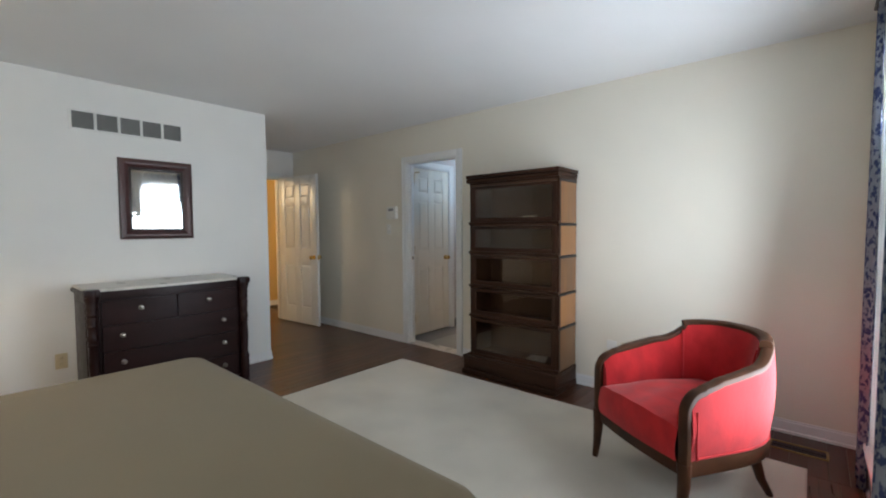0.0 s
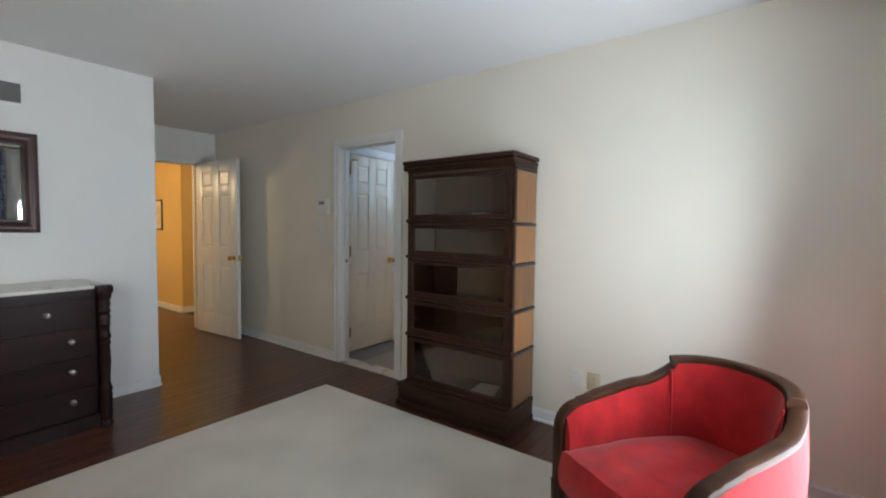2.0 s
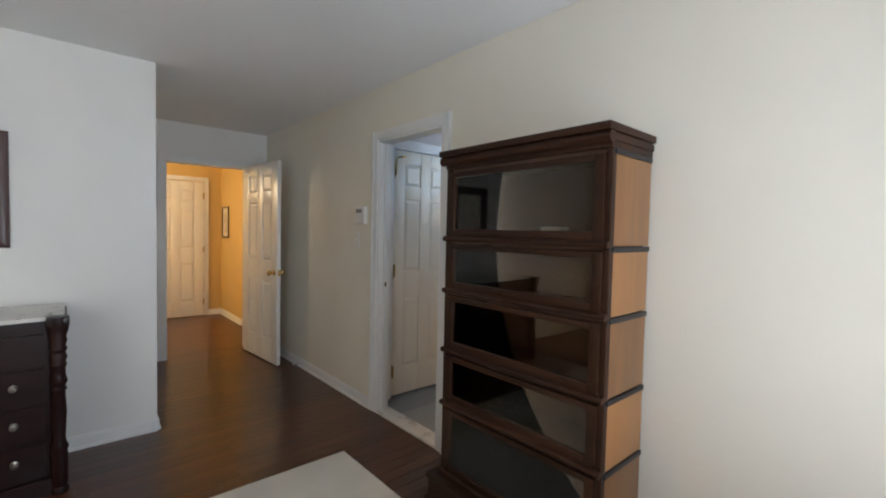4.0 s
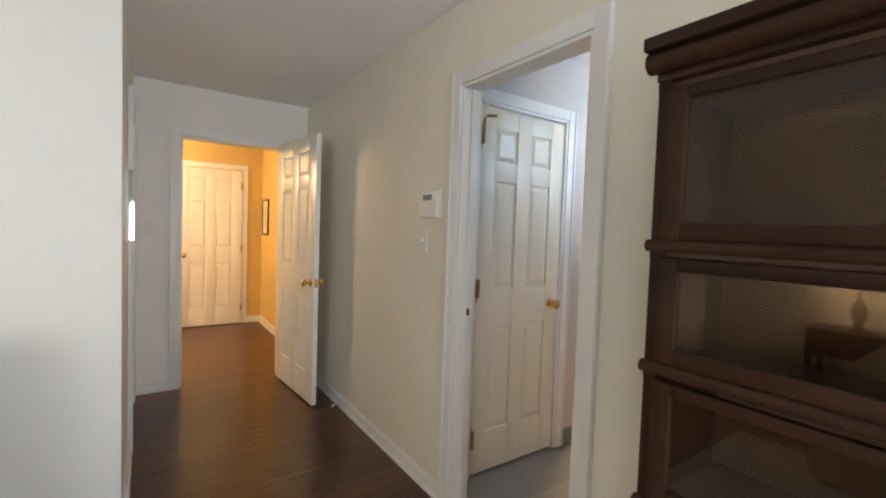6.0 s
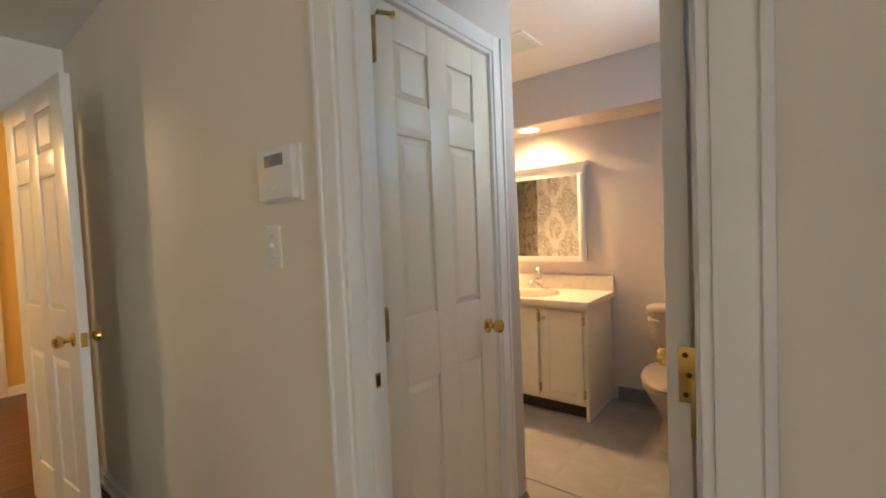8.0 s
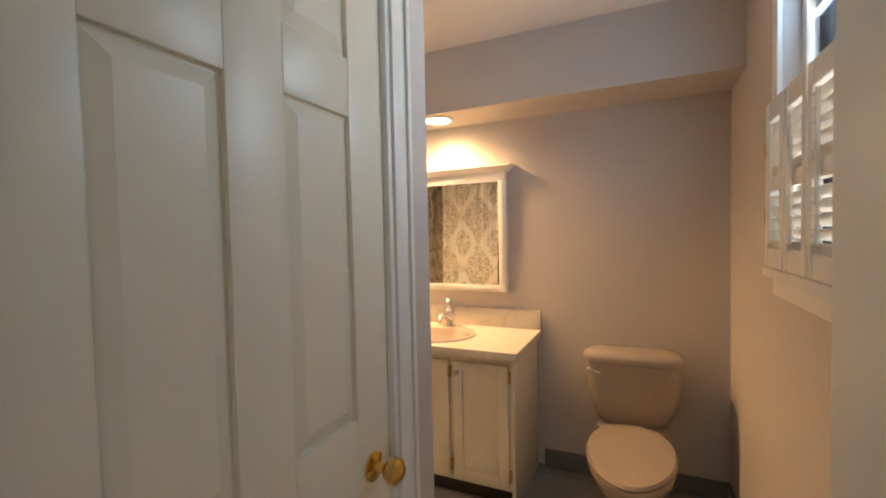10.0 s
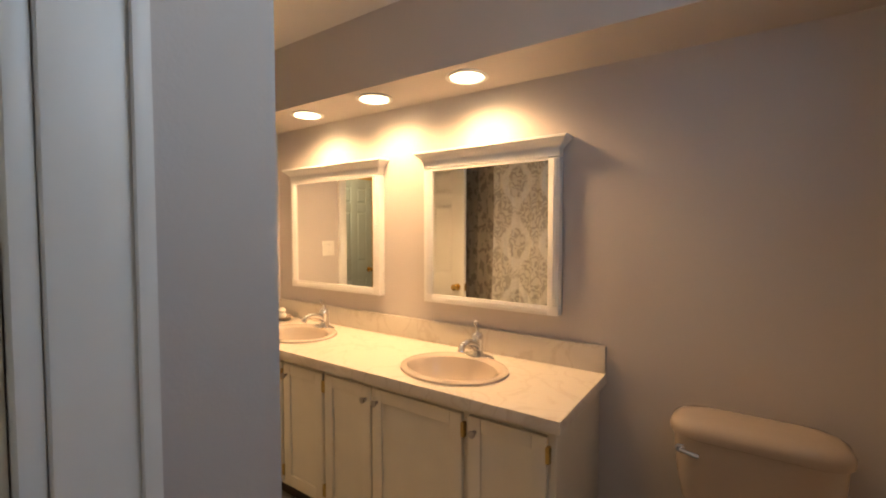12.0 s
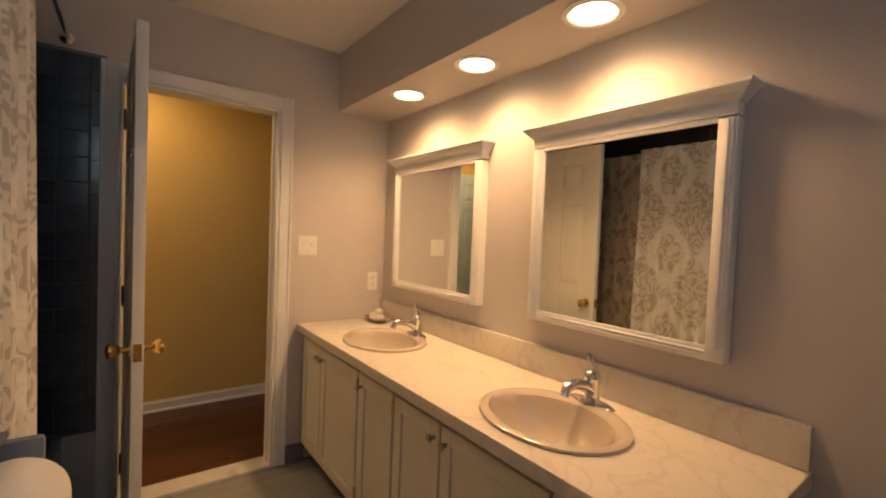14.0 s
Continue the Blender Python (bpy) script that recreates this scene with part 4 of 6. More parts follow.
# ---------------------------------------------------------------- bedroom: barrel armchair
def armchair():
    root = thing("armchair", "red velvet barrel armchair with a dark walnut frame", "armchair", (-0.285, 2.645, 0.012), -33.7)
    # local: x to the sitter's side, front is -y
    R, F, B = 0.318, -0.27, 0.43        # half width, front plane, depth of the rounded back
    YC = -0.05

    def outline(g):
        pts = [(-R - g, F + (YC - F) * i / 12) for i in range(12)]
        for i in range(49):
            a = math.pi * (1 - i / 48)
            c, s = math.cos(a), math.sin(a)
            pts.append(((R + g) * math.copysign(abs(c) ** 0.77, c), YC + (B + g) * abs(s) ** 0.77))
        return pts + [(R + g, YC + (F - YC) * i / 12) for i in range(1, 13)]

    base = outline(0.0)
    run = [0.0]
    for p, q in zip(base, base[1:]):
        run.append(run[-1] + math.dist(p, q))
    share = [r / run[-1] for r in run]
    tables = {}

    def plan(u, grow=0.0):
        """The rail's plan: u from 0 (one arm's front) over the back to 1 (the other)."""
        key = round(grow, 4)
        if key not in tables:
            tables[key] = outline(grow)
        pts = tables[key]
        for i in range(len(share) - 1):
            if u <= share[i + 1] + 1e-9:
                k = (u - share[i]) / (share[i + 1] - share[i])
                return (pts[i][0] + (pts[i + 1][0] - pts[i][0]) * k, pts[i][1] + (pts[i + 1][1] - pts[i][1]) * k)
        return pts[-1]

    STEP = 0.36

    def rail_z(u):
        d = abs(u - 0.5) * 2          # 0 back middle, 1 arm front
        if d < STEP:
            return 0.752 - 0.022 * (d / STEP) ** 2
        k = min(1, (d - STEP) / 0.20)
        z = 0.700 - 0.065 * (1 - (1 - k) ** 2.2)
        if d > 0.56:
            z -= 0.045 * (d - 0.56) / 0.34
        if d > 0.90:
            z -= 0.030 * ((d - 0.90) / 0.10) ** 2
        return z

    N = 72
    rows_o, rows_i = [], []
    for k in range(9):
        t = k / 8
        rows_o.append([(*plan(i / N, 0.004 + 0.016 * math.sin(math.pi * t) - 0.012 * (1 - t)), 0.270 + (rail_z(i / N) - 0.008 - 0.270) * t) for i in range(N + 1)])
        rows_i.append([(*plan(i / N, -0.050 - 0.024 * math.sin(math.pi * t)), 0.34 + (rail_z(i / N) - 0.008 - 0.34) * t) for i in range(N + 1)])
    part("outer_upholstery", grid_sheet(bmesh.new(), rows_o), M_RED, root)
    part("inner_upholstery", grid_sheet(bmesh.new(), rows_i), M_RED, root)
    for s in (0, N):
        bm = bmesh.new()
        grid_sheet(bm, [[rows_o[k][s] for k in range(9)], [rows_i[k][s] for k in range(9)]])
        part("arm_end", bm, M_RED, root)

    def bar(path, half, thick, name, label=""):
        """A rounded bar along (point, outward) pairs, half wide across and thick along the third way."""
        bm = bmesh.new()
        rings = []
        for i, (p, side) in enumerate(path):
            a, b = path[max(0, i - 1)][0], path[min(len(path) - 1, i + 1)][0]
            tan = (Vector(b) - Vector(a)).normalized()
            side = (Vector(side) - tan * Vector(side).dot(tan)).normalized()
            up = side.cross(tan).normalized()
            ring = []
            for q in range(12):
                c, s = math.cos(2 * math.pi * q / 12), math.sin(2 * math.pi * q / 12)
                c, s = math.copysign(abs(c) ** 0.6, c), math.copysign(abs(s) ** 0.6, s)
                ring.append(bm.verts.new(Vector(p) + side * half * c + up * thick * s))
            rings.append(ring)
        for a, b in zip(rings, rings[1:]):
            for q in range(12):
                bm.faces.new((a[q], a[(q + 1) % 12], b[(q + 1) % 12], b[q]))
        bm.faces.new(rings[0])
        bm.faces.new(rings[-1])
        bmesh.ops.recalc_face_normals(bm, faces=bm.faces)
        part(name, bm, M_CHAIRW, root, label)

    def outward(u):
        (xa, ya), (xb, yb) = plan(max(0, u - 0.01)), plan(min(1, u + 0.01))
        return (-(yb - ya), xb - xa, 0)

    # crest over the back, proud of the arms where it ends
    crest = []
    for i in range(33):
        u = 0.5 + (i / 32 - 0.5) * STEP * 1.02
        x, y = plan(u, -0.022)
        crest.append(((x, y, rail_z(0.5 + (u - 0.5) * 0.98) - 0.006), outward(u)))
    bar(crest, 0.027, 0.024, "crest_rail", "polished curved crest rail")
    for s in (-1, 1):
        x = s * (R - 0.018)
        path = [((x, F - 0.012, z), (s, 0, 0)) for z in (0.20, 0.28, 0.38, 0.47)]
        for i in range(1, 7):
            a = radians(180 - 15 * i)
            path.append(((x, F + 0.073 + 0.085 * math.cos(a), 0.480 + 0.092 * math.sin(a)), (s, 0, 0)))
        for i in range(1, 31):
            d = 0.915 - (0.915 - STEP + 0.03) * i / 30
            u = 0.5 + s * d / 2
            px, py = plan(u, -0.018)
            o = outward(u)
            z = rail_z(u) if d > STEP + 0.005 else rail_z(0.5 + s * (STEP + 0.005) / 2) + 0.02 * (STEP + 0.005 - d) / 0.03
            k = min(1, i / 6)
            path.append(((px, py, (0.574 + 0.006) * (1 - k) + z * k), o))
        bar(path, 0.027, 0.017, "arm_rail", "polished arm rail curving down to the floor rail")
        part("leg", sweep(bmesh.new(), [(x, F - 0.012, 0.27), (x, F - 0.012, 0.18), (x - s * 0.002, F - 0.020, 0.08), (x - s * 0.004, F - 0.034, 0)], [0.030, 0.027, 0.021, 0.016], 10), M_CHAIRW, root)
        part("leg", sweep(bmesh.new(), [(s * 0.215, 0.20, 0.27), (s * 0.222, 0.21, 0.18), (s * 0.236, 0.235, 0.08), (s * 0.252, 0.275, 0)], [0.028, 0.025, 0.020, 0.015], 10), M_CHAIRW, root)
        ring = [(*plan(0.5 + s * (0.5 - 0.014), 0.012), z) for z in (0.29, 0.36, 0.43, 0.50)]
        part("welt", sweep(bmesh.new(), ring, 0.005, 8), M_RED, root)
        low = [(*plan(0.5 + s * (0.5 - 0.028 - 0.40 * i / 20), -0.004), 0.286) for i in range(21)]
        part("welt", sweep(bmesh.new(), low, 0.005, 8), M_RED, root)
        seam = [(*plan(0.5 + s * 0.185, g), z) for g, z in ((-0.070, 0.38), (-0.075, 0.50), (-0.068, 0.62), (-0.053, 0.70))]
        part("seam", sweep(bmesh.new(), seam, 0.0045, 8), M_RED, root)
    # base rail all round
    bm = bmesh.new()
    vs = []
    for i in range(N + 1):
        u = i / N
        vs.append([bm.verts.new((*plan(u, g), z)) for g, z in ((-0.04, 0.208), (-0.004, 0.208), (0.002, 0.240), (-0.002, 0.278), (-0.04, 0.278))])
    for a, b in zip(vs, vs[1:]):
        for q in range(5):
            bm.faces.new((a[q], a[(q + 1) % 5], b[(q + 1) % 5], b[q]))
    bm.faces.new(vs[0])
    bm.faces.new(vs[-1])
    part("seat_rail", bm, M_CHAIRW, root)
    bm = bmesh.new()
    n = 12
    rows = []
    for z, g in ((0.205, 0.0), (0.268, 0.006)):
        rows.append([(-R + 0.03 + 2 * (R - 0.03) * i / n, F - 0.014 - 0.020 * (1 - (2 * i / n - 1) ** 2) - g, z) for i in range(n + 1)])
    rows.append([(p[0], p[1] + 0.03, 0.268) for p in rows[1]])
    rows.insert(0, [(p[0], p[1] + 0.03, 0.205) for p in rows[0]])
    part("front_rail", grid_sheet(bm, rows), M_CHAIRW, root)
    # domed seat with a soft front and a few hollows
    bm = bmesh.new()
    rows = []
    for k in range(19):
        v = k / 18
        row = []
        for i in range(25):
            u = i / 24 * 2 - 1
            yb = YC + (B - 0.055) * max(0, 1 - (abs(u) * 0.985) ** 2.6) ** (1 / 2.6)
            ya = F - 0.020 - 0.020 * (1 - u * u)
            y = ya + (yb - ya) * v
            x = u * (R - 0.048)
            z = 0.400 + 0.050 * (1 - u ** 4) * math.sin(math.pi * (0.18 + 0.70 * v)) ** 0.8
            z += 0.004 * math.sin(9 * u + 4 * v) * math.sin(6 * v + 2 * u) - 0.010 * math.exp(-((u - 0.25) ** 2 + (v - 0.5) ** 2) / 0.03)
            row.append((x, y, z))
        rows.append(row)
    front = [[(p[0], p[1] - 0.002 - 0.012 * math.sin(math.pi * (j + 0.5) / 6), 0.264 + (p[2] - 0.264) * j / 6) for p in rows[0]] for j in range(6)]
    part("seat", grid_sheet(bm, front + rows), M_RED, root, "domed red velvet seat")
    part("platform", boxes((-R + 0.04, F + 0.012, 0.215, R - 0.04, 0.16, 0.26)), M_SUB, root)
    return root


armchair()


# ---------------------------------------------------------------- bedroom: bed, rug, curtains, windows
def bed():
    x0, x1, y0, y1, top = -2.395, -0.40, -0.90, 1.122, 0.617
    root = thing("bed", "bed spread with a plain khaki blanket", "bed", ((x0 + x1) / 2, (y0 + y1) / 2, 0))
    W, D = (x1 - x0) / 2, (y1 - y0) / 2
    bm = bmesh.new()

    def outline(r, g, n=9):
        pts = []
        for cx, cy, a0 in ((W - r, D - r, 0), (-W + r, D - r, 90), (-W + r, -D + r, 180), (W - r, -D + r, 270)):
            for i in range(n):
                a = radians(a0 + 90 * i / (n - 1))
                pts.append((cx + (r + g) * math.cos(a), cy + (r + g) * math.sin(a)))
        return pts
    rings = []
    for g, z in ((-0.10, top + 0.004), (-0.055, top), (-0.022, top - 0.010), (-0.006, top - 0.030), (0.0, top - 0.065), (0.003, 0.38), (0.010, 0.20), (0.016, 0.07)):
        pts = outline(0.105, g)
        ring = []
        for k, (px, py) in enumerate(pts):
            w = 0.006 * math.sin(px * 4.1 + 1.0) + 0.005 * math.sin(py * 5.3)
            fold = 0.012 * math.sin(k * 1.9) * max(0, (0.45 - z)) * 2.2
            ring.append(bm.verts.new((px + fold, py + fold, z + w)))
        rings.append(ring)
    for a, b in zip(rings, rings[1:]):
        m = len(a)
        for i in range(m):
            bm.faces.new((a[i], a[(i + 1) % m], b[(i + 1) % m], b[i]))
    cv = bm.verts.new((0, 0, top + 0.008))
    for i in range(len(rings[0])):
        bm.faces.new((rings[0][i], rings[0][(i + 1) % len(rings[0])], cv))
    part("blanket", bm, M_BED, root)
    part("mattress", boxes((-W + 0.03, -D + 0.03, 0.30, W - 0.03, D - 0.03, top - 0.03), bevel=0.04), M_SHEET, root)
    part("box_spring", boxes((-W + 0.03, -D + 0.03, 0.12, W - 0.03, D - 0.03, 0.295), bevel=0.02), M_SHEET, root)
    for sx in (-1, 1):
        for sy in (-1, 1):
            part("leg", lathe(bmesh.new(), [(0.022, 0), (0.03, 0.03), (0.03, 0.12)], 14, (sx * (W - 0.1), sy * (D - 0.1), 0.012 if sy > 0 else 0)), M_BLACKFRAME, root)
    return root


bed()


def pillow(x, y, z, rz, tilt):
    """A plump bed pillow leaning on the wall behind the bed."""
    root = thing("pillow", "plump off-white bed pillow lying at the head of the bed", "pillow", (x, y, z), rz, group="bed pillows")
    rows = []
    n = 16
    for side in (1, -1):
        for j in range(n + 1):
            v = (j / n * 2 - 1) * side
            row = []
            for i in range(n + 1):
                u = i / n * 2 - 1
                h = 0.075 * max(0, (1 - abs(u) ** 2.6)) ** 0.6 * max(0, (1 - abs(v) ** 2.6)) ** 0.6
                k = 1 - 0.05 * (1 - u * u) * (v * v)
                py, pz = 0.22 * v * (1 - 0.05 * (1 - v * v) * u * u), side * h
                row.append((0.34 * u * k, py * math.cos(tilt) - pz * math.sin(tilt), py * math.sin(tilt) + pz * math.cos(tilt)))
            rows.append(row)
    bm = grid_sheet(bmesh.new(), rows)
    bmesh.ops.remove_doubles(bm, verts=bm.verts, dist=0.0008)
    part("cushion", bm, M_SHEET, root)
    part("piping", sweep(bmesh.new(), [(0.335 * u, -0.215 * math.cos(tilt), -0.215 * math.sin(tilt)) for u in (-1, -0.5, 0, 0.5, 1)], 0.004, 6), M_SHEET, root)
    return root


pillow(-1.90, -0.74, 0.745, 3, 0.45)
pillow(-0.88, -0.74, 0.745, -4, 0.45)

ns = thing("nightstand", "dark wooden nightstand with one drawer beside the bed", "nightstand", (-2.66, SY + 0.25, 0))
part("top", boxes((-0.27, -0.215, 0.60, 0.27, 0.215, 0.625), bevel=0.006), M_MAHOG, ns)
part("case", boxes((-0.24, -0.20, 0.40, 0.24, 0.19, 0.60), bevel=0.003), M_MAHOG, ns)
part("shelf", boxes((-0.24, -0.20, 0.13, 0.24, 0.19, 0.15), bevel=0.003), M_MAHOG, ns)
ns_drawer = part("drawer", boxes((-0.215, 0.185, 0.425, 0.215, 0.205, 0.58), bevel=0.004), M_MAHOG, ns)
part("knob", lathe(bmesh.new(), [(0.014, 0), (0.006, 0.008), (0.013, 0.018), (0.003, 0.024)], 14, (0, 0.205, 0.505), "Y"), M_KNOB, ns_drawer)
for sx in (-0.215, 0.215):
    for sy in (-0.175, 0.165):
        part("leg", lathe(bmesh.new(), [(0.014, 0), (0.020, 0.06), (0.022, 0.40)], 12, (sx, sy, 0)), M_MAHOG, ns)

tl = thing("table_lamp", "lit table lamp with dark base and pale fabric shade", "table lamp", (-2.60, SY + 0.26, 0.625))
part("base", lathe(bmesh.new(), [(0.075, 0), (0.075, 0.012), (0.050, 0.022), (0.022, 0.035), (0.030, 0.07), (0.052, 0.12), (0.058, 0.17), (0.045, 0.22), (0.020, 0.25), (0.014, 0.27), (0.018, 0.28), (0.010, 0.29), (0.010, 0.36)], 24), M_BLACKFRAME, tl, "turned dark lamp base")
shade = bmesh.new()
rim = [[shade.verts.new((r * math.cos(2 * math.pi * i / 36), r * math.sin(2 * math.pi * i / 36), z)) for i in range(36)] for r, z in ((0.195, 0.397), (0.125, 0.640), (0.123, 0.640), (0.193, 0.397))]
for a, b in zip(rim, rim[1:] + rim[:1]):
    for i in range(36):
        shade.faces.new((a[i], a[(i + 1) % 36], b[(i + 1) % 36], b[i]))
part("shade", shade, M_SHADE, tl, "pale fabric shade lit from within")
part("harp", boxes((-0.124, -0.003, 0.612, 0.124, 0.003, 0.618), (-0.003, -0.003, 0.36, 0.003, 0.003, 0.612)), M_OLDBRASS, tl)
part("bulb", lathe(bmesh.new(), [(0.010, 0.425), (0.016, 0.440), (0.028, 0.475), (0.026, 0.50), (0.012, 0.515)], 16), M_SPOT, tl, "glowing warm bulb")
ll = bpy.data.lights.new("bedside_lamp", "POINT")
ll.energy, ll.color, ll.shadow_soft_size = 16, (1.0, 0.70, 0.42), 0.02
bedside = new("bedside_lamp", ll)
bedside.location = (-2.60, SY + 0.26 + 0.035, 0.625 + 0.403)

rug = thing("area_rug", "ivory cut-pile area rug with faint stains on the hardwood floor", "rug", (-1.335, 1.915, 0))
bm = bmesh.new()
rows = []
for j in range(41):
    rows.append([(-1.535 + 3.07 * i / 50, -1.205 + 2.43 * j / 40, 0.012 + 0.0016 * noise.noise(Vector((i * 0.31, j * 0.29, 0))) + 0.0006 * random.random()) for i in range(51)])
part("carpet", grid_sheet(bm, rows), M_RUG, rug)
for d in ((-1.545, -1.215, 0, 1.545, -1.203, 0.010), (-1.545, 1.223, 0, 1.545, 1.235, 0.010), (-1.545, -1.203, 0, -1.533, 1.223, 0.010), (1.533, -1.203, 0, 1.545, 1.223, 0.010)):
    part("binding", boxes(d, bevel=0.003), M_BINDING, rug)


def curtain(name, label, m, ya, yb, x, z0, z1, folds, depth, axis="y", flare=0.0, category="curtain", lean=0.0):
    """A hanging cloth with folds along y (or x)."""
    root = thing(name, label, category)
    n = folds * 10
    rows = []
    for k in range(15):
        t = k / 14
        z = z1 + (z0 - z1) * t
        row = []
        for i in range(n + 1):
            u = i / n
            ph = u * folds * 2 * math.pi
            d = depth * (0.55 + 0.45 * t) * (math.sin(ph + 0.5 * math.sin(3 * t + u * 5)) + 0.25 * math.sin(2.3 * ph + 1.1))
            along = ya + (yb - ya) * u + flare * t * (u - 0.5) + lean * t + 0.006 * math.sin(7 * t + ph)
            row.append((x + d, along, z) if axis == "y" else (along, x + d, z))
        rows.append(row)
    ob = part("cloth", grid_sheet(bmesh.new(), rows), m, root)
    so = ob.modifiers.new("thickness", "SOLIDIFY")
    so.thickness = 0.002
    return root


curtain("curtain", "navy and grey leaf-print curtain hanging to the floor", M_DRAPE, 2.91, 3.02, WX - 0.040, 0.015, 2.28, 3, 0.018, flare=0.07, lean=0.17)
curtain("curtain", "navy and grey leaf-print curtain hanging to the floor", M_DRAPE, 1.84, 2.10, WX - 0.060, 0.015, 2.28, 5, 0.026)
curtain("sheer_curtain", "white sheer curtain in front of the window", M_SHEER, 2.12, 2.95, WX - 0.014, 0.03, 2.26, 10, 0.006, flare=0.16, lean=0.08)
rod = thing("curtain_rod", "dark metal curtain rod over the window", "curtain rod", (WX - 0.050, 2.75, 2.30))
part("pole", sweep(bmesh.new(), [(0, -0.95, 0), (0, 0, 0), (0, 0.32, 0)], 0.010, 12), M_IRON, rod)
for y in (-0.85, 0.29):
    part("bracket", sweep(bmesh.new(), [(0.049, y, 0), (0.0, y, 0)], 0.008, 8), M_IRON, rod)


def sash_window(name, label, axis_x, y0, y1, z0, z1, rails, cols, out=1, shadow=False):
    """A window in a wall that faces -x (out=1: outside is +x)."""
    root = thing(name, label, "window", kind="structure")
    xa, xb = axis_x + 0.045 * out, axis_x + 0.075 * out
    xa, xb = min(xa, xb), max(xa, xb)
    f = 0.045
    for d in ((xa, y0, z0, xb, y0 + f, z1), (xa, y1 - f, z0, xb, y1, z1), (xa, y0 + f, z0, xb, y1 - f, z0 + f), (xa, y0 + f, z1 - f, xb, y1 - f, z1)):
        part("window_frame", boxes(d, bevel=0.004), M_TRIM, root)
    for k in range(1, rails + 1):
        z = z0 + (z1 - z0) * k / (rails + 1)
        part("rail", boxes((xa + 0.004, y0 + f, z - 0.024, xb - 0.004, y1 - f, z + 0.024), bevel=0.003), M_TRIM, root)
    for k in range(1, cols + 1):
        y = y0 + (y1 - y0) * k / (cols + 1)
        part("muntin", boxes((xa + 0.008, y - 0.010, z0 + f, xb - 0.008, y + 0.010, z1 - f), bevel=0.003), M_TRIM, root)
    g = part("pane", boxes((axis_x + 0.058 * out - 0.002, y0 + f, z0 + f, axis_x + 0.058 * out + 0.002, y1 - f, z1 - f)), M_GLASS, root, smooth=False)
    g.visible_shadow = shadow
    xs = axis_x - 0.04 * out
    xi = axis_x + 0.045 * out
    part("window_sill", boxes((min(xs, xi), y0 - 0.06, z0 - 0.03, max(xs, xi), y1 + 0.06, z0), bevel=0.006), M_TRIM, root)
    part("apron", boxes((min(axis_x, axis_x - 0.015 * out), y0 - 0.04, z0 - 0.09, max(axis_x, axis_x - 0.015 * out), y1 + 0.04, z0 - 0.03), bevel=0.004), M_TRIM, root)
    w = 0.06
    xo = axis_x - 0.016 * out
    for d in ((y0 - w, z0, y0, z1 + w), (y1, z0, y1 + w, z1 + w), (y0, z1, y1, z1 + w)):
        part("window_casing", boxes((min(axis_x, xo), d[0], d[1], max(axis_x, xo), d[2], d[3]), bevel=0.004), M_TRIM, root)
    return root


sash_window("window_1", "white bedroom window with horizontal rails", WX, *W1, 4, 0)
# Unseen window, added to go with the assumed second daylight.
sash_window("assumed_window", "white bedroom window beside the bed, assumed and unseen", WX, *W2, 3, 1)
sash_window("window_3", "white bathroom window above louvred shutters", BXE, *BW, 1, 1)
structure("backdrop", boxes((WX + 0.9, -2.5, -0.5, WX + 0.92, 4.2, 3.2)), M_DAYGLOW, "pale overcast daylight outside the windows", "backdrop")
structure("backdrop_bath", boxes((BXE + 0.7, 4.2, 0.6, BXE + 0.72, 6.3, 3.2)), M_DAYGLOW, "pale overcast daylight outside the bathroom window", "backdrop")

# ---------------------------------------------------------------- passage and hall
wm = thing("mirrored_wall_cabinet", "shallow mirrored cabinet on the passage wall", "wall cabinet", (-4.43, DY, 1.43))
part("body", boxes((-0.08, 0.0, -0.185, 0.075, 0.030, 0.185), bevel=0.002), M_PLASTIC, wm)
part("side_mirror", boxes((0.0755, 0.004, -0.180, 0.078, 0.034, 0.180)), M_MIRROR, wm, "mirror glass side", smooth=False)
part("front_mirror", boxes((-0.080, 0.0305, -0.180, 0.0745, 0.034, 0.180)), M_MIRROR, wm, "mirror glass front", smooth=False)
hall_side = panel_door("door_hall_side", "closed pale door on the hall's side wall, tinted blue for daylight", 0.60, (-6.878, 4.72, 0), -90, h=2.02, knobs=(1,), hinge_out=1)
for ob in hall_side.children:
    if ob.name.split(".")[0] in ("core", "stile", "rail", "panel"):
        ob.data.materials[0] = M_DAYLITDOOR
pic = thing("framed_print", "small faded print in a thin black frame", "picture", (-7.70, 3.72, 1.445))
for d in ((-0.17, -0.018, -0.235, 0.17, 0, -0.215), (-0.17, -0.018, 0.215, 0.17, 0, 0.235), (-0.17, -0.018, -0.215, -0.15, 0, 0.215), (0.15, -0.018, -0.215, 0.17, 0, 0.215)):
    part("frame_rail", boxes(d, bevel=0.003), M_BLACKFRAME, pic)
part("mat_board", boxes((-0.15, -0.006, -0.215, 0.15, -0.002, 0.215)), M_MAT, pic)
part("print", boxes((-0.09, -0.0075, -0.14, 0.09, -0.0055, 0.14)), M_ART, pic)
ds = thing("door_stop", "small spring door stop with a white tip on the baseboard", "door stop", (-4.62, NY - 0.0235, 0.045))
part("spring", sweep(bmesh.new(), [(0, 0, 0), (0, -0.03, 0), (0, -0.06, 0)], 0.006, 10), M_CHROME, ds)
part("tip", lathe(bmesh.new(), [(0.008, -0.058), (0.009, -0.066), (0.006, -0.072)], 12, (0, 0, 0), "Y"), M_PLASTIC, ds, "white rubber tip")

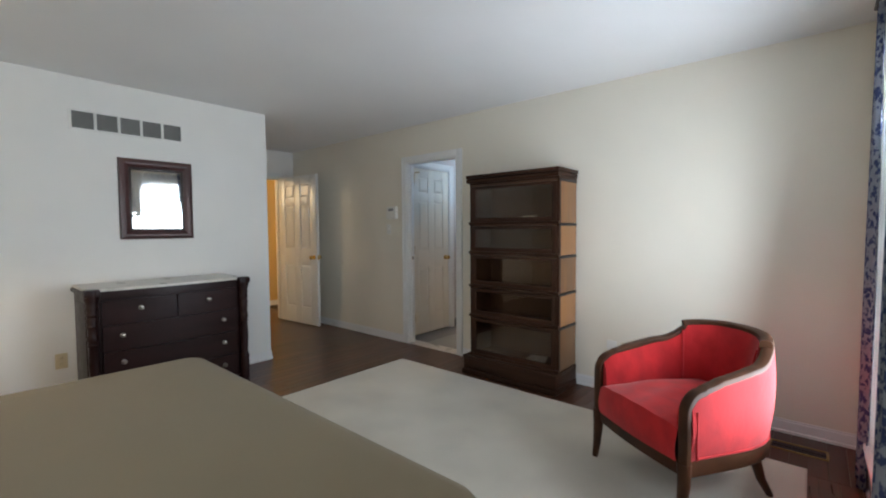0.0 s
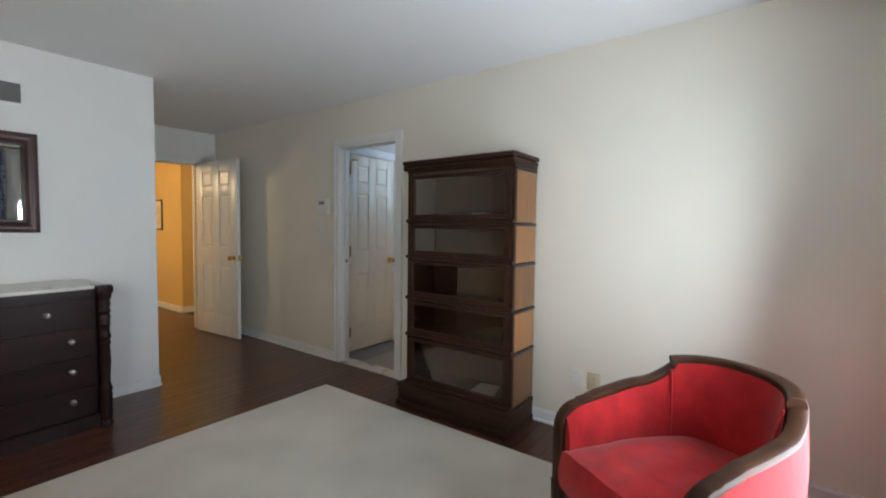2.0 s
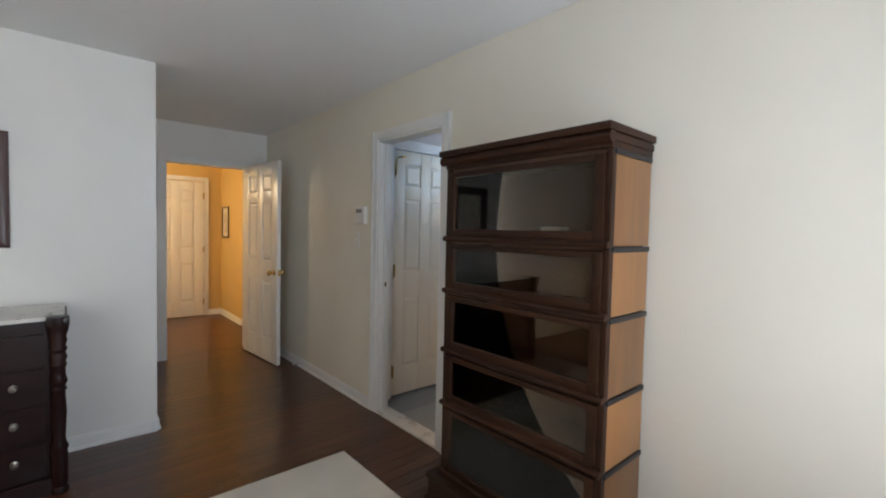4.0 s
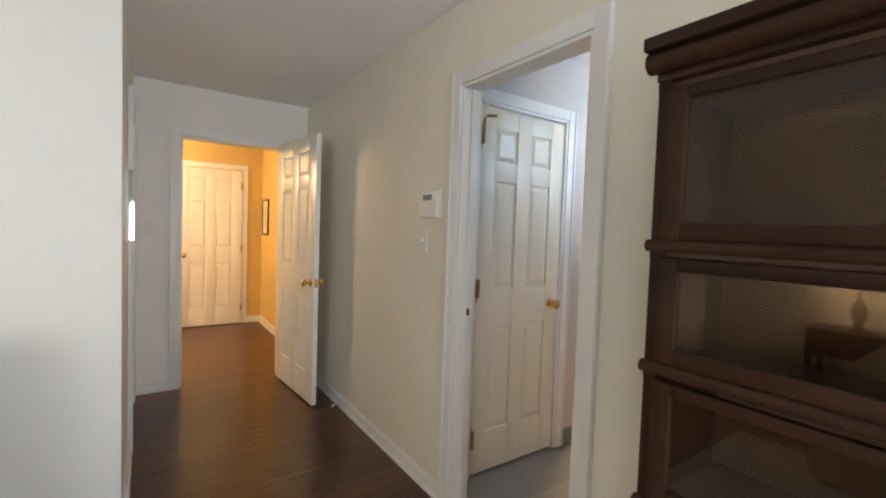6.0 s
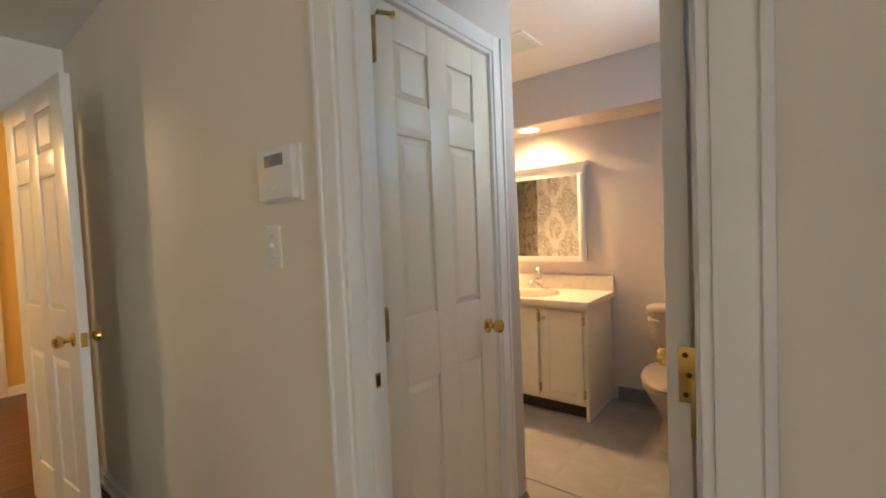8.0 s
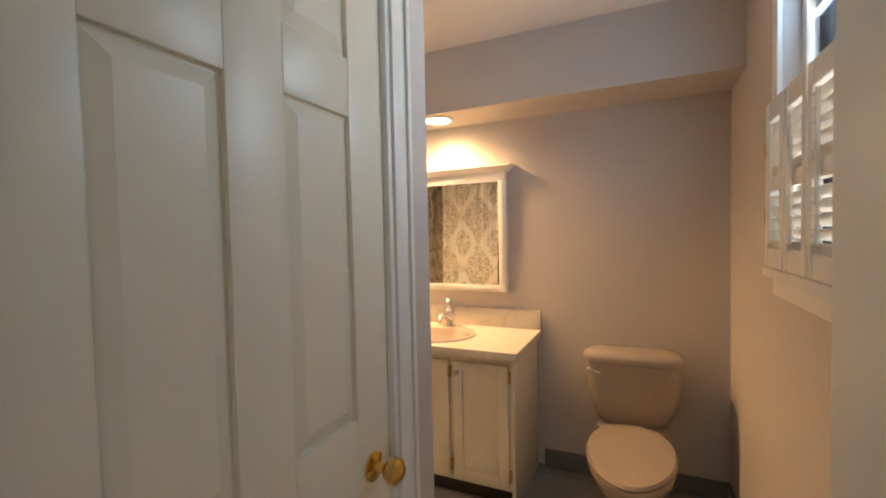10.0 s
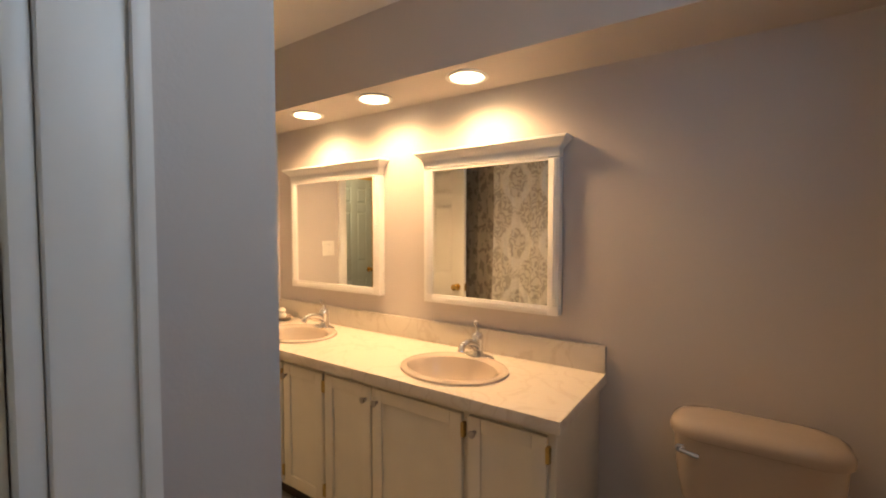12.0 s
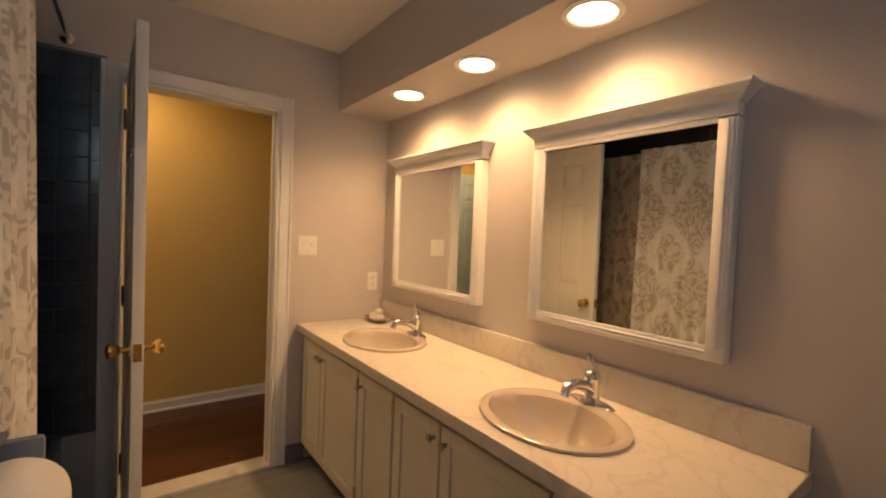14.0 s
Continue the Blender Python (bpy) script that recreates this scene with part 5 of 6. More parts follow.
# ---------------------------------------------------------------- bathroom: vanity
VX0, VX1, VF, VB, VT = -5.685, -3.480, 5.745, BYN, 0.818


def vanity():
    root = thing("vanity_cabinet", "cream painted double vanity cabinet with six doors", "cabinet", ((VX0 + VX1) / 2, (VF + VB) / 2, 0))
    cx, cy = root.location[0], root.location[1]
    y = VF + 0.022 - cy
    yb = VB - 0.004 - cy
    xa, xb = VX0 + 0.006 - cx, VX1 - 0.022 - cx
    part("body", boxes((xa, y + 0.020, 0.10, xb - 0.0185, y + 0.036, VT - 0.040), (xa, y + 0.036, 0.10, xb - 0.0185, yb, 0.118), (xa, yb - 0.010, 0.118, xb - 0.0185, yb, VT - 0.040), (xa, y + 0.036, 0.118, xa + 0.018, yb - 0.010, VT - 0.040)), M_CAB, root, smooth=False)
    part("toe_kick", boxes((xa, y + 0.075, 0.0, xb - 0.02, y + 0.09, 0.10)), M_BLACKFRAME, root, "black toe kick", smooth=False)
    part("end_panel", boxes((xb - 0.018, y + 0.018, 0.0, xb + 0.002, yb, VT - 0.040), bevel=0.002), M_CAB, root)
    spans = [(-5.650, -5.376, 1), (-5.368, -4.935, -1), (-4.917, -4.622, -1), (-4.604, -4.310, 1), (-4.300, -3.852, -1), (-3.824, -3.528, -1)]
    for a, b, s in spans:
        a, b = a - cx, b - cx
        za, zb = 0.125, VT - 0.075
        f = 0.052
        d = part("door", boxes((a, y, za, a + f, y + 0.018, zb), (b - f, y, za, b, y + 0.018, zb), (a + f, y, za, b - f, y + 0.018, za + f), (a + f, y, zb - f, b - f, y + 0.018, zb), bevel=0.003), M_CAB, root)
        part("panel", boxes((a + f - 0.002, y + 0.008, za + f - 0.002, b - f + 0.002, y + 0.016, zb - f + 0.002)), M_CAB, d, smooth=False)
        kx = b - 0.028 if s > 0 else a + 0.028
        part("knob", lathe(bmesh.new(), [(0.008, 0), (0.006, -0.010), (0.013, -0.018), (0.014, -0.024), (0.008, -0.029), (0.001, -0.030)], 16, (kx, y, zb - 0.055), "Y"), M_PEWTER, d, "pewter knob")
        hx = a - 0.004 if s > 0 else b + 0.004
        for hz in (za + 0.06, zb - 0.06):
            part("hinge", boxes((hx - 0.007, y - 0.002, hz - 0.028, hx + 0.007, y + 0.019, hz + 0.028), bevel=0.002), M_OLDBRASS, d, "dark brass hinge")
    return root


vanity()
SINKS = ((-5.105, 5.995), (-4.030, 5.985))


def countertop():
    root = thing("vanity_countertop", "marbled cream countertop with a backsplash and two sink cut-outs", "countertop", (0, 0, 0))
    bm = bmesh.new()
    # slab round two oval holes
    holes = [[(sx + 0.225 * math.cos(2 * math.pi * i / 32), sy + 0.175 * math.sin(2 * math.pi * i / 32)) for i in range(32)] for sx, sy in SINKS]
    midx = (SINKS[0][0] + SINKS[1][0]) / 2
    for k, (xa, xb) in enumerate(((VX0, midx), (midx, VX1))):
        hole = holes[k]
        sx, sy = SINKS[k]
        ring = []
        for px, py in hole:
            dx, dy = px - sx, py - sy
            s = min(((xb if dx > 0 else xa) - sx) / dx if abs(dx) > 1e-6 else 9e9, ((VB if dy > 0 else VF) - sy) / dy if abs(dy) > 1e-6 else 9e9)
            ring.append((sx + dx * s, sy + dy * s))
        for z, flip in ((VT, False), (VT - 0.038, True)):
            hv = [bm.verts.new((x, y, z)) for x, y in hole]
            rv = [bm.verts.new((x, y, z)) for x, y in ring]
            for i in range(32):
                j = (i + 1) % 32
                bm.faces.new((hv[i], hv[j], rv[j], rv[i]))
            for cxx, cyy in ((xa, VF), (xb, VF), (xb, VB), (xa, VB)):
                best = None
                for i in range(32):
                    j = (i + 1) % 32
                    p, q = ring[i], ring[j]
                    if (abs(p[0] - cxx) < 1e-4 and abs(q[1] - cyy) < 1e-4) or (abs(q[0] - cxx) < 1e-4 and abs(p[1] - cyy) < 1e-4):
                        best = (i, j)
                if best:
                    c = bm.verts.new((cxx, cyy, z))
                    bm.faces.new((rv[best[0]], rv[best[1]], c))
    bmesh.ops.remove_doubles(bm, verts=bm.verts, dist=0.0001)
    part("slab", bm, M_COUNTER, root, smooth=False)
    part("front_edge", boxes((VX0, VF - 0.010, VT - 0.042, VX1 + 0.008, VF + 0.001, VT + 0.001), bevel=0.003), M_COUNTER, root)
    part("end_edge", boxes((VX1 - 0.001, VF + 0.001, VT - 0.042, VX1 + 0.008, VB - 0.002, VT + 0.001), bevel=0.003), M_COUNTER, root)
    part("backsplash", boxes((VX0, VB - 0.022, VT + 0.001, VX1 + 0.004, VB - 0.002, VT + 0.115), bevel=0.003), M_COUNTER, root)
    return root


countertop()


def sink(i, sx, sy):
    root = thing("oval_sink", "bone porcelain drop-in oval sink", "sink", (sx, sy, VT), group="vanity sinks")
    prof = [(0.245, 0.002), (0.243, 0.010), (0.232, 0.015), (0.215, 0.013), (0.203, 0.004), (0.192, -0.020), (0.172, -0.07), (0.13, -0.115), (0.07, -0.135), (0.022, -0.138)]
    bm = bmesh.new()
    rings = []
    for r, h in prof:
        k = (r - 0.022) / 0.223
        ring = []
        for q in range(40):
            a = 2 * math.pi * q / 40
            ring.append(bm.verts.new((r * math.cos(a), (r * 0.83 if r < 0.21 else r - 0.043) * math.sin(a) + (0.018 if r < 0.21 else 0) * -1, h)))
        rings.append(ring)
    for a, b in zip(rings, rings[1:]):
        for q in range(40):
            bm.faces.new((a[q], a[(q + 1) % 40], b[(q + 1) % 40], b[q]))
    part("basin", bm, M_SINK, root)
    part("drain", lathe(bmesh.new(), [(0.024, -0.139), (0.024, -0.135), (0.017, -0.136), (0.002, -0.137)], 20, (0, -0.018, 0)), M_CHROME, root, "chrome drain")
    part("overflow", lathe(bmesh.new(), [(0.008, 0), (0.008, 0.003)], 12, (0, 0.148, -0.035), "Y"), M_DARKHOLE, root)
    return root


def faucet(sx, sy):
    root = thing("faucet", "chrome single-lever faucet with an arched spout", "faucet", (sx, sy, VT + 0.001), group="vanity faucets")
    bm = bmesh.new()
    lathe(bm, [(0.030, 0), (0.030, 0.008), (0.026, 0.014)], 24, (0, 0, 0), "Z", 2.6, 1.0)
    part("base_plate", bm, M_CHROME, root)
    part("body", lathe(bmesh.new(), [(0.027, 0.012), (0.023, 0.025), (0.021, 0.060), (0.024, 0.075), (0.025, 0.092), (0.018, 0.102), (0.004, 0.106)], 20), M_CHROME, root)
    part("spout", sweep(bmesh.new(), [(0, -0.008, 0.050), (0, -0.045, 0.070), (0, -0.085, 0.080), (0, -0.118, 0.074), (0, -0.130, 0.052)], [0.019, 0.017, 0.015, 0.014, 0.015], 14), M_CHROME, root)
    part("lever", sweep(bmesh.new(), [(0, 0, 0.100), (0, 0.004, 0.118), (0, -0.004, 0.136), (0, -0.016, 0.150), (0, -0.020, 0.156)], [0.011, 0.008, 0.007, 0.011, 0.006], 12), M_CHROME, root)
    root.scale = (1.12, 1.12, 1.12)
    part("lift_rod", sweep(bmesh.new(), [(0, 0.032, 0.0), (0, 0.032, 0.10)], 0.0025, 8), M_CHROME, root)
    return root


for i, (sx, sy) in enumerate(SINKS):
    sink(i, sx, sy)
    faucet(sx + 0.005, 6.182)
so = thing("soap_dish", "small white soap dish with soap beside the sink", "soap dish", (-5.555, 6.185, VT + 0.001))
so.scale = (1.6, 1.45, 1.4)
part("dish", lathe(bmesh.new(), [(0.035, 0), (0.050, 0.008), (0.060, 0.018), (0.057, 0.019), (0.045, 0.011), (0.002, 0.009)], 24, (0, 0, 0), "Z", 1.15, 0.75), M_CERAMIC, so)
part("soap", lathe(bmesh.new(), [(0.010, 0.010), (0.034, 0.013), (0.037, 0.022), (0.030, 0.033), (0.010, 0.037)], 20, (0, 0, 0), "Z", 1.1, 0.7), M_SOAP, so, "white soap bar")
part("shell", lathe(bmesh.new(), [(0.012, 0.034), (0.018, 0.045), (0.012, 0.056), (0.002, 0.060)], 14, (0.02, 0.0, 0)), M_SOAP, so)


def bath_mirror(xa, xb):
    """Framed mirror over the vanity with a crowned top."""
    cx = (xa + xb) / 2
    root = thing("vanity_mirror", "vanity mirror in a cream frame with a crown moulding", "mirror", (cx, BYN - 0.002, 1.040), group="vanity mirrors")
    W, H, f, d = (xb - xa) / 2, 0.734, 0.050, 0.045
    for a, b in ((-W, -W + f), (W - f, W)):
        part("frame_stile", boxes((a, -d, 0.0, b, 0, H - 0.05), (a + 0.008, -d - 0.006, 0.04, b - 0.008, -d, H - 0.055), (a + 0.018, -d - 0.010, 0.04, b - 0.018, -d - 0.006, H - 0.055), bevel=0.002), M_TRIM, root)
    part("frame_bottom", boxes((-W + f, -d, 0, W - f, 0, 0.030), (-W + f, -d + 0.004, 0.030, W - f, 0, 0.042), (-W + f, -d - 0.006, 0.012, W - f, -d, 0.018), (-W + f, -d - 0.006, 0.024, W - f, -d, 0.029), bevel=0.002), M_TRIM, root)
    part("frame_head", boxes((-W + f, -d, H - 0.060, W - f, 0, H - 0.045), (-W, -d - 0.004, H - 0.045, W, 0, H), bevel=0.002), M_TRIM, root)
    bm = bmesh.new()
    prof = [(0.004, 0), (0.008, 0.008), (0.022, 0.020), (0.034, 0.034), (0.040, 0.037), (0.040, 0.048)]
    rings = []
    for g, h in prof:
        rings.append([bm.verts.new(p) for p in ((-W - g, 0, H + h - 0.01), (-W - g, -d - g, H + h - 0.01), (W + g, -d - g, H + h - 0.01), (W + g, 0, H + h - 0.01))])
    for a, b in zip(rings, rings[1:]):
        for i in range(4):
            bm.faces.new((a[i], a[(i + 1) % 4], b[(i + 1) % 4], b[i]))
    bm.faces.new(rings[0])
    bm.faces.new(rings[-1])
    part("crown", bm, M_TRIM, root, smooth=False)
    part("glass", boxes((-W + f - 0.004, -0.037, 0.036, W - f + 0.004, -0.030, H - 0.052)), M_MIRROR, root, "silvered mirror glass", smooth=False)
    return root


bath_mirror(-4.391, -3.668)
bath_mirror(-5.503, -4.708)

for x in (-5.125, -4.588, -4.034):
    sl = thing("recessed_light", "lit recessed ceiling light with a white trim ring", "ceiling light", (x, 6.097, 2.085), group="soffit lights")
    part("trim_ring", lathe(bmesh.new(), [(0.075, -0.001), (0.094, -0.001), (0.096, -0.005), (0.078, -0.008), (0.074, -0.004)], 32), M_TRIM, sl, "white trim ring")
    part("bulb", lathe(bmesh.new(), [(0.074, -0.001), (0.070, -0.006), (0.045, -0.011), (0.002, -0.012)], 28), M_SPOT, sl, "glowing warm bulb")
    ld = bpy.data.lights.new("soffit_lamp", "SPOT")
    ld.energy, ld.color, ld.spot_size, ld.spot_blend, ld.shadow_soft_size = 66, (1.0, 0.63, 0.33), radians(160), 0.85, 0.06
    lo = new("soffit_lamp", ld)
    lo.matrix_world = look((x, 6.097, 2.068), (x, 6.097, 0))

# ceiling fan grille
cv = thing("exhaust_fan_grille", "square white exhaust fan grille in the ceiling", "ceiling vent", (-3.74, 5.34, CEIL))
part("frame", boxes((-0.13, -0.13, -0.014, 0.13, 0.13, 0), bevel=0.005), M_PLASTIC, cv)
for i in range(9):
    part("slat", boxes((-0.11, -0.105 + i * 0.025, -0.020, 0.11, -0.095 + i * 0.025, -0.012), bevel=0.001), M_PLASTIC, cv)


# ---------------------------------------------------------------- bathroom: toilet
def toilet():
    root = thing("toilet", "bone coloured porcelain toilet with the lid closed", "toilet", (-2.975, BYN, 0))
    yb = -0.012

    def rounded(w, d, z, y0, r=0.05, n=6, wob=0):
        pts = []
        for cx, cy, a0 in ((w - r, -r, 0), (-w + r, -r, 90), (-w + r, -d + r, 180), (w - r, -d + r, 270)):
            for i in range(n):
                a = radians(a0 + 90 * i / (n - 1))
                pts.append((cx + r * math.cos(a), y0 + cy + r * math.sin(a), z))
        return pts

    def loft(rings):
        bm = bmesh.new()
        vs = [[bm.verts.new(p) for p in r] for r in rings]
        for a, b in zip(vs, vs[1:]):
            for i in range(len(a)):
                bm.faces.new((a[i], a[(i + 1) % len(a)], b[(i + 1) % len(a)], b[i]))
        bm.faces.new(vs[0])
        bm.faces.new(vs[-1])
        return bm
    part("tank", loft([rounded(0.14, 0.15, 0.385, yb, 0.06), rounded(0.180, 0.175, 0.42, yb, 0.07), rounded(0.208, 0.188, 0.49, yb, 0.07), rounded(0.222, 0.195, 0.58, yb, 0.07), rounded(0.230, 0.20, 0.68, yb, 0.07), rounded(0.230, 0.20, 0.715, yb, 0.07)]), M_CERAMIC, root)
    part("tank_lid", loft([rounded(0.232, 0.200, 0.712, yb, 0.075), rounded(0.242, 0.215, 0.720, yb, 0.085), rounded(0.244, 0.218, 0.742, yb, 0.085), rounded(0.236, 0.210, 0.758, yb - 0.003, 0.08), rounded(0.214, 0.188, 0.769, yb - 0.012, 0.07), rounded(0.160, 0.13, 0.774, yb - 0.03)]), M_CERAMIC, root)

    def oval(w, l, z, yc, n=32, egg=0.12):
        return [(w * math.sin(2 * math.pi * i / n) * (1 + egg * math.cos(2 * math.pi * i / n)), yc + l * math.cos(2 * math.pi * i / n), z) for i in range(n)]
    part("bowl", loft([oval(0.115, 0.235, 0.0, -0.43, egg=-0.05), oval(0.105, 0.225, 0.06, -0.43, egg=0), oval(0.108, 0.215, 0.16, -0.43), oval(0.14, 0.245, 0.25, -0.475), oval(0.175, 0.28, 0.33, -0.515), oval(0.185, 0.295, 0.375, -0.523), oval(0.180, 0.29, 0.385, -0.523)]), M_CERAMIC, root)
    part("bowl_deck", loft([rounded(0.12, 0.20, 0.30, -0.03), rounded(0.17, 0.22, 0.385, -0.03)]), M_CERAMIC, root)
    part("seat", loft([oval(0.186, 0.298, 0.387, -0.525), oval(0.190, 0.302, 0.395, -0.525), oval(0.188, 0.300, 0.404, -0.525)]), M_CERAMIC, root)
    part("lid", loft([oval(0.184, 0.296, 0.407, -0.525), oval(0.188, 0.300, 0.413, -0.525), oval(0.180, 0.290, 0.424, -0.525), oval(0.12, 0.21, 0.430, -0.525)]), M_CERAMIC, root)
    bm = bmesh.new()
    lathe(bm, [(0.016, 0), (0.016, -0.008), (0.010, -0.014)], 14, (-0.205, yb - 0.196, 0.676), "Y")
    sweep(bm, [(-0.205, yb - 0.210, 0.676), (-0.180, yb - 0.216, 0.673), (-0.150, yb - 0.214, 0.667)], [0.007, 0.008, 0.010], 10)
    part("flush_lever", bm, M_CHROME, root, "chrome flush lever")
    part("supply_pipe", sweep(bmesh.new(), [(-0.17, -0.03, 0.16), (-0.19, -0.05, 0.24), (-0.185, -0.06, 0.33), (-0.17, -0.07, 0.39)], 0.006, 8), M_CHROME, root)
    return root


toilet()


# ---------------------------------------------------------------- bathroom: shutters
def shutters():
    y0, y1, z0, z1 = BW[0] - 0.02, BW[1] + 0.02, BW[2] + 0.004, 1.790
    n = 4
    w = (y1 - y0) / n
    for k in range(n):
        ang = (7, -7, 7, -7)[k]
        ob = thing("louvred_shutter", "cream louvred wooden window shutter, half closed", "shutter", (BXE - 0.030, y0 + (k + 0.5) * w, z0), 0, group="bathroom shutters")
        a, b = -w / 2 + 0.003, w / 2 - 0.003
        f = 0.034
        H = z1 - z0
        for p, q in ((a, a + f), (b - f, b)):
            part("stile", boxes((-0.011, p, 0, 0.011, q, H), bevel=0.003), M_TRIM, ob)
        for p, q in ((0, 0.06), (H / 2 - 0.022, H / 2 + 0.022), (H - 0.06, H)):
            part("rail", boxes((-0.010, a + f, p, 0.010, b - f, q), bevel=0.003), M_TRIM, ob)
        for seg in ((0.06, H / 2 - 0.022), (H / 2 + 0.022, H - 0.06)):
            m = int((seg[1] - seg[0]) / 0.030)
            for i in range(m):
                z = seg[0] + 0.014 + i * (seg[1] - seg[0] - 0.012) / m
                bm = bmesh.new()
                box(bm, -0.0025, a + f, -0.017, 0.0025, b - f, 0.017, 0.001)
                lv = part("louvre", bm, M_TRIM, ob)
                lv.location = (0, 0, z)
                lv.rotation_euler = (0, radians(-42), 0)
        part("tilt_rod", boxes((-0.022, -0.005, 0.08, -0.014, 0.005, H - 0.08), bevel=0.002), M_TRIM, ob)
        if k in (0, n - 1):
            hy = a if k == 0 else b
            for hz in (0.16, H - 0.14):
                part("hinge", boxes((-0.013, hy - 0.006, hz - 0.025, -0.005, hy + 0.006, hz + 0.025), bevel=0.002), M_OLDBRASS, ob, "brass hinge")


shutters()

# ---------------------------------------------------------------- bathroom: tub alcove
tub = thing("bathtub", "grey-blue alcove bathtub with a square rim", "bathtub", ((BXW + TX) / 2, 4.37, 0))
L = (TX - BXW) / 2
bm = bmesh.new()
rings = []
for gx, gy, z in ((0, 0, 0), (0, 0, 0.40), (-0.03, -0.03, 0.405), (-0.07, -0.07, 0.40), (-0.10, -0.10, 0.30), (-0.16, -0.14, 0.10), (-0.22, -0.18, 0.08)):
    rings.append([bm.verts.new(p) for p in ((-L + 0.002 - gx, -0.355 - gy, z), (L - 0.002 + gx, -0.355 - gy, z), (L - 0.002 + gx, 0.34 + gy, z), (-L + 0.002 - gx, 0.34 + gy, z))])
for a, b in zip(rings, rings[1:]):
    for i in range(4):
        bm.faces.new((a[i], a[(i + 1) % 4], b[(i + 1) % 4], b[i]))
bm.faces.new(rings[-1])
part("shell", bm, M_CERBLUE, tub, smooth=False)
rod2 = thing("shower_rod", "thin chrome shower curtain rod", "shower rod", ((BXW + TX) / 2, 4.715, 2.150))
part("pole", sweep(bmesh.new(), [(-L, 0, 0), (0, 0, 0), (L, 0, 0)], 0.0125, 14), M_CHROME, rod2)
for s in (-1, 1):
    part("flange", lathe(bmesh.new(), [(0.028, 0), (0.026, -s * 0.010), (0.015, -s * 0.018)], 18, (s * L, 0, 0), "X"), M_CHROME, rod2)
curtain("shower_curtain", "grey damask-print fabric shower curtain, half drawn", M_SHOWER, -4.81, TX - 0.02, 4.715, 0.16, 2.01, 7, 0.020, axis="x")
curtain("shower_liner", "brown-grey inner shower curtain bunched behind the outer one", M_LINER, -5.22, -4.62, 4.640, 0.30, 2.00, 6, 0.018, axis="x")
for i in range(9):
    rg = thing("curtain_ring", "thin dark wire shower curtain ring", "curtain ring", (-4.79 + i * 0.070, 4.715, 2.135), group="shower curtain rings")
    pts = [(0, 0.020 * math.cos(2 * math.pi * k / 16), -0.050 + 0.066 * math.sin(2 * math.pi * k / 16)) for k in range(17)]
    part("ring", sweep(bmesh.new(), pts, 0.0014, 6), M_IRON, rg)

# tissue holder on the closet block
th_ = thing("tissue_holder", "grey-blue ceramic tissue holder with a white roll", "tissue holder", (-4.005, CY, 0.985))
part("back_plate", boxes((-0.10, 0, -0.010, 0.10, 0.012, 0.058), bevel=0.004), M_CERBLUE, th_)
part("hood", boxes((-0.10, 0.010, 0.046, 0.10, 0.055, 0.057), bevel=0.004), M_CERBLUE, th_)
part("bracket", boxes((-0.098, 0.012, -0.045, -0.078, 0.098, 0.045), bevel=0.008), M_CERBLUE, th_)
bm = bmesh.new()
lathe(bm, [(0.021, -0.050), (0.021, -0.068), (0.060, -0.068), (0.064, -0.060), (0.064, 0.060), (0.060, 0.066), (0.045, 0.0685), (0.030, 0.0665), (0.021, 0.068), (0.020, -0.050)], 40, (0.010, 0.068, -0.034), "X")
part("paper_roll", bm, M_PAPER, th_, "white tissue roll")
part("core", lathe(bmesh.new(), [(0.019, -0.066), (0.0195, 0.066), (0.018, 0.067), (0.017, 0.060), (0.017, -0.060)], 24, (0.010, 0.068, -0.034), "X"), M_CARD, th_, "brown cardboard core")
part("paper_tail", boxes((-0.054, 0.131, -0.16, 0.074, 0.1325, -0.034)), M_PAPER, th_)

# ---------------------------------------------------------------- pieces: tiles and planks
wall_w = tagged(part("tile_wall", boxes((BXW, 4.02, 0.40, BXW + 0.004, 4.85, 2.11)), M_TILEGROUT, None), "slate blue wall tiles of the tub alcove", "tile wall", kind="structure")
tile_mesh = {}


def tile_piece(w, h):
    key = (round(w, 4), round(h, 4))
    if key not in tile_mesh:
        bm = bmesh.new()
        box(bm, 0, 0, 0, 0.008, w, h)
        top = [e for e in bm.edges if all(v.co.x > 0.007 for v in e.verts)]
        bmesh.ops.bevel(bm, geom=top, offset=0.002, segments=1, affect="EDGES")
        tile_mesh[key] = mesh_of("tile", bm, M_TILE)
    return tile_mesh[key]


for i in range(7):
    for k in range(15):
        ob = new("tile", tile_piece(0.108, 0.108))
        ob.parent = wall_w
        ob.location = (BXW + 0.003, 4.022 + i * 0.1105, 0.42 + k * 0.1118)
for k in range(11):
    ob = new("trim_tile", tile_piece(0.050, 0.150))
    ob.parent = wall_w
    ob.location = (BXW + 0.0035, 4.797, 0.42 + k * 0.1525)
    ob.data.materials[0] = M_TILE

plank_mesh = {}


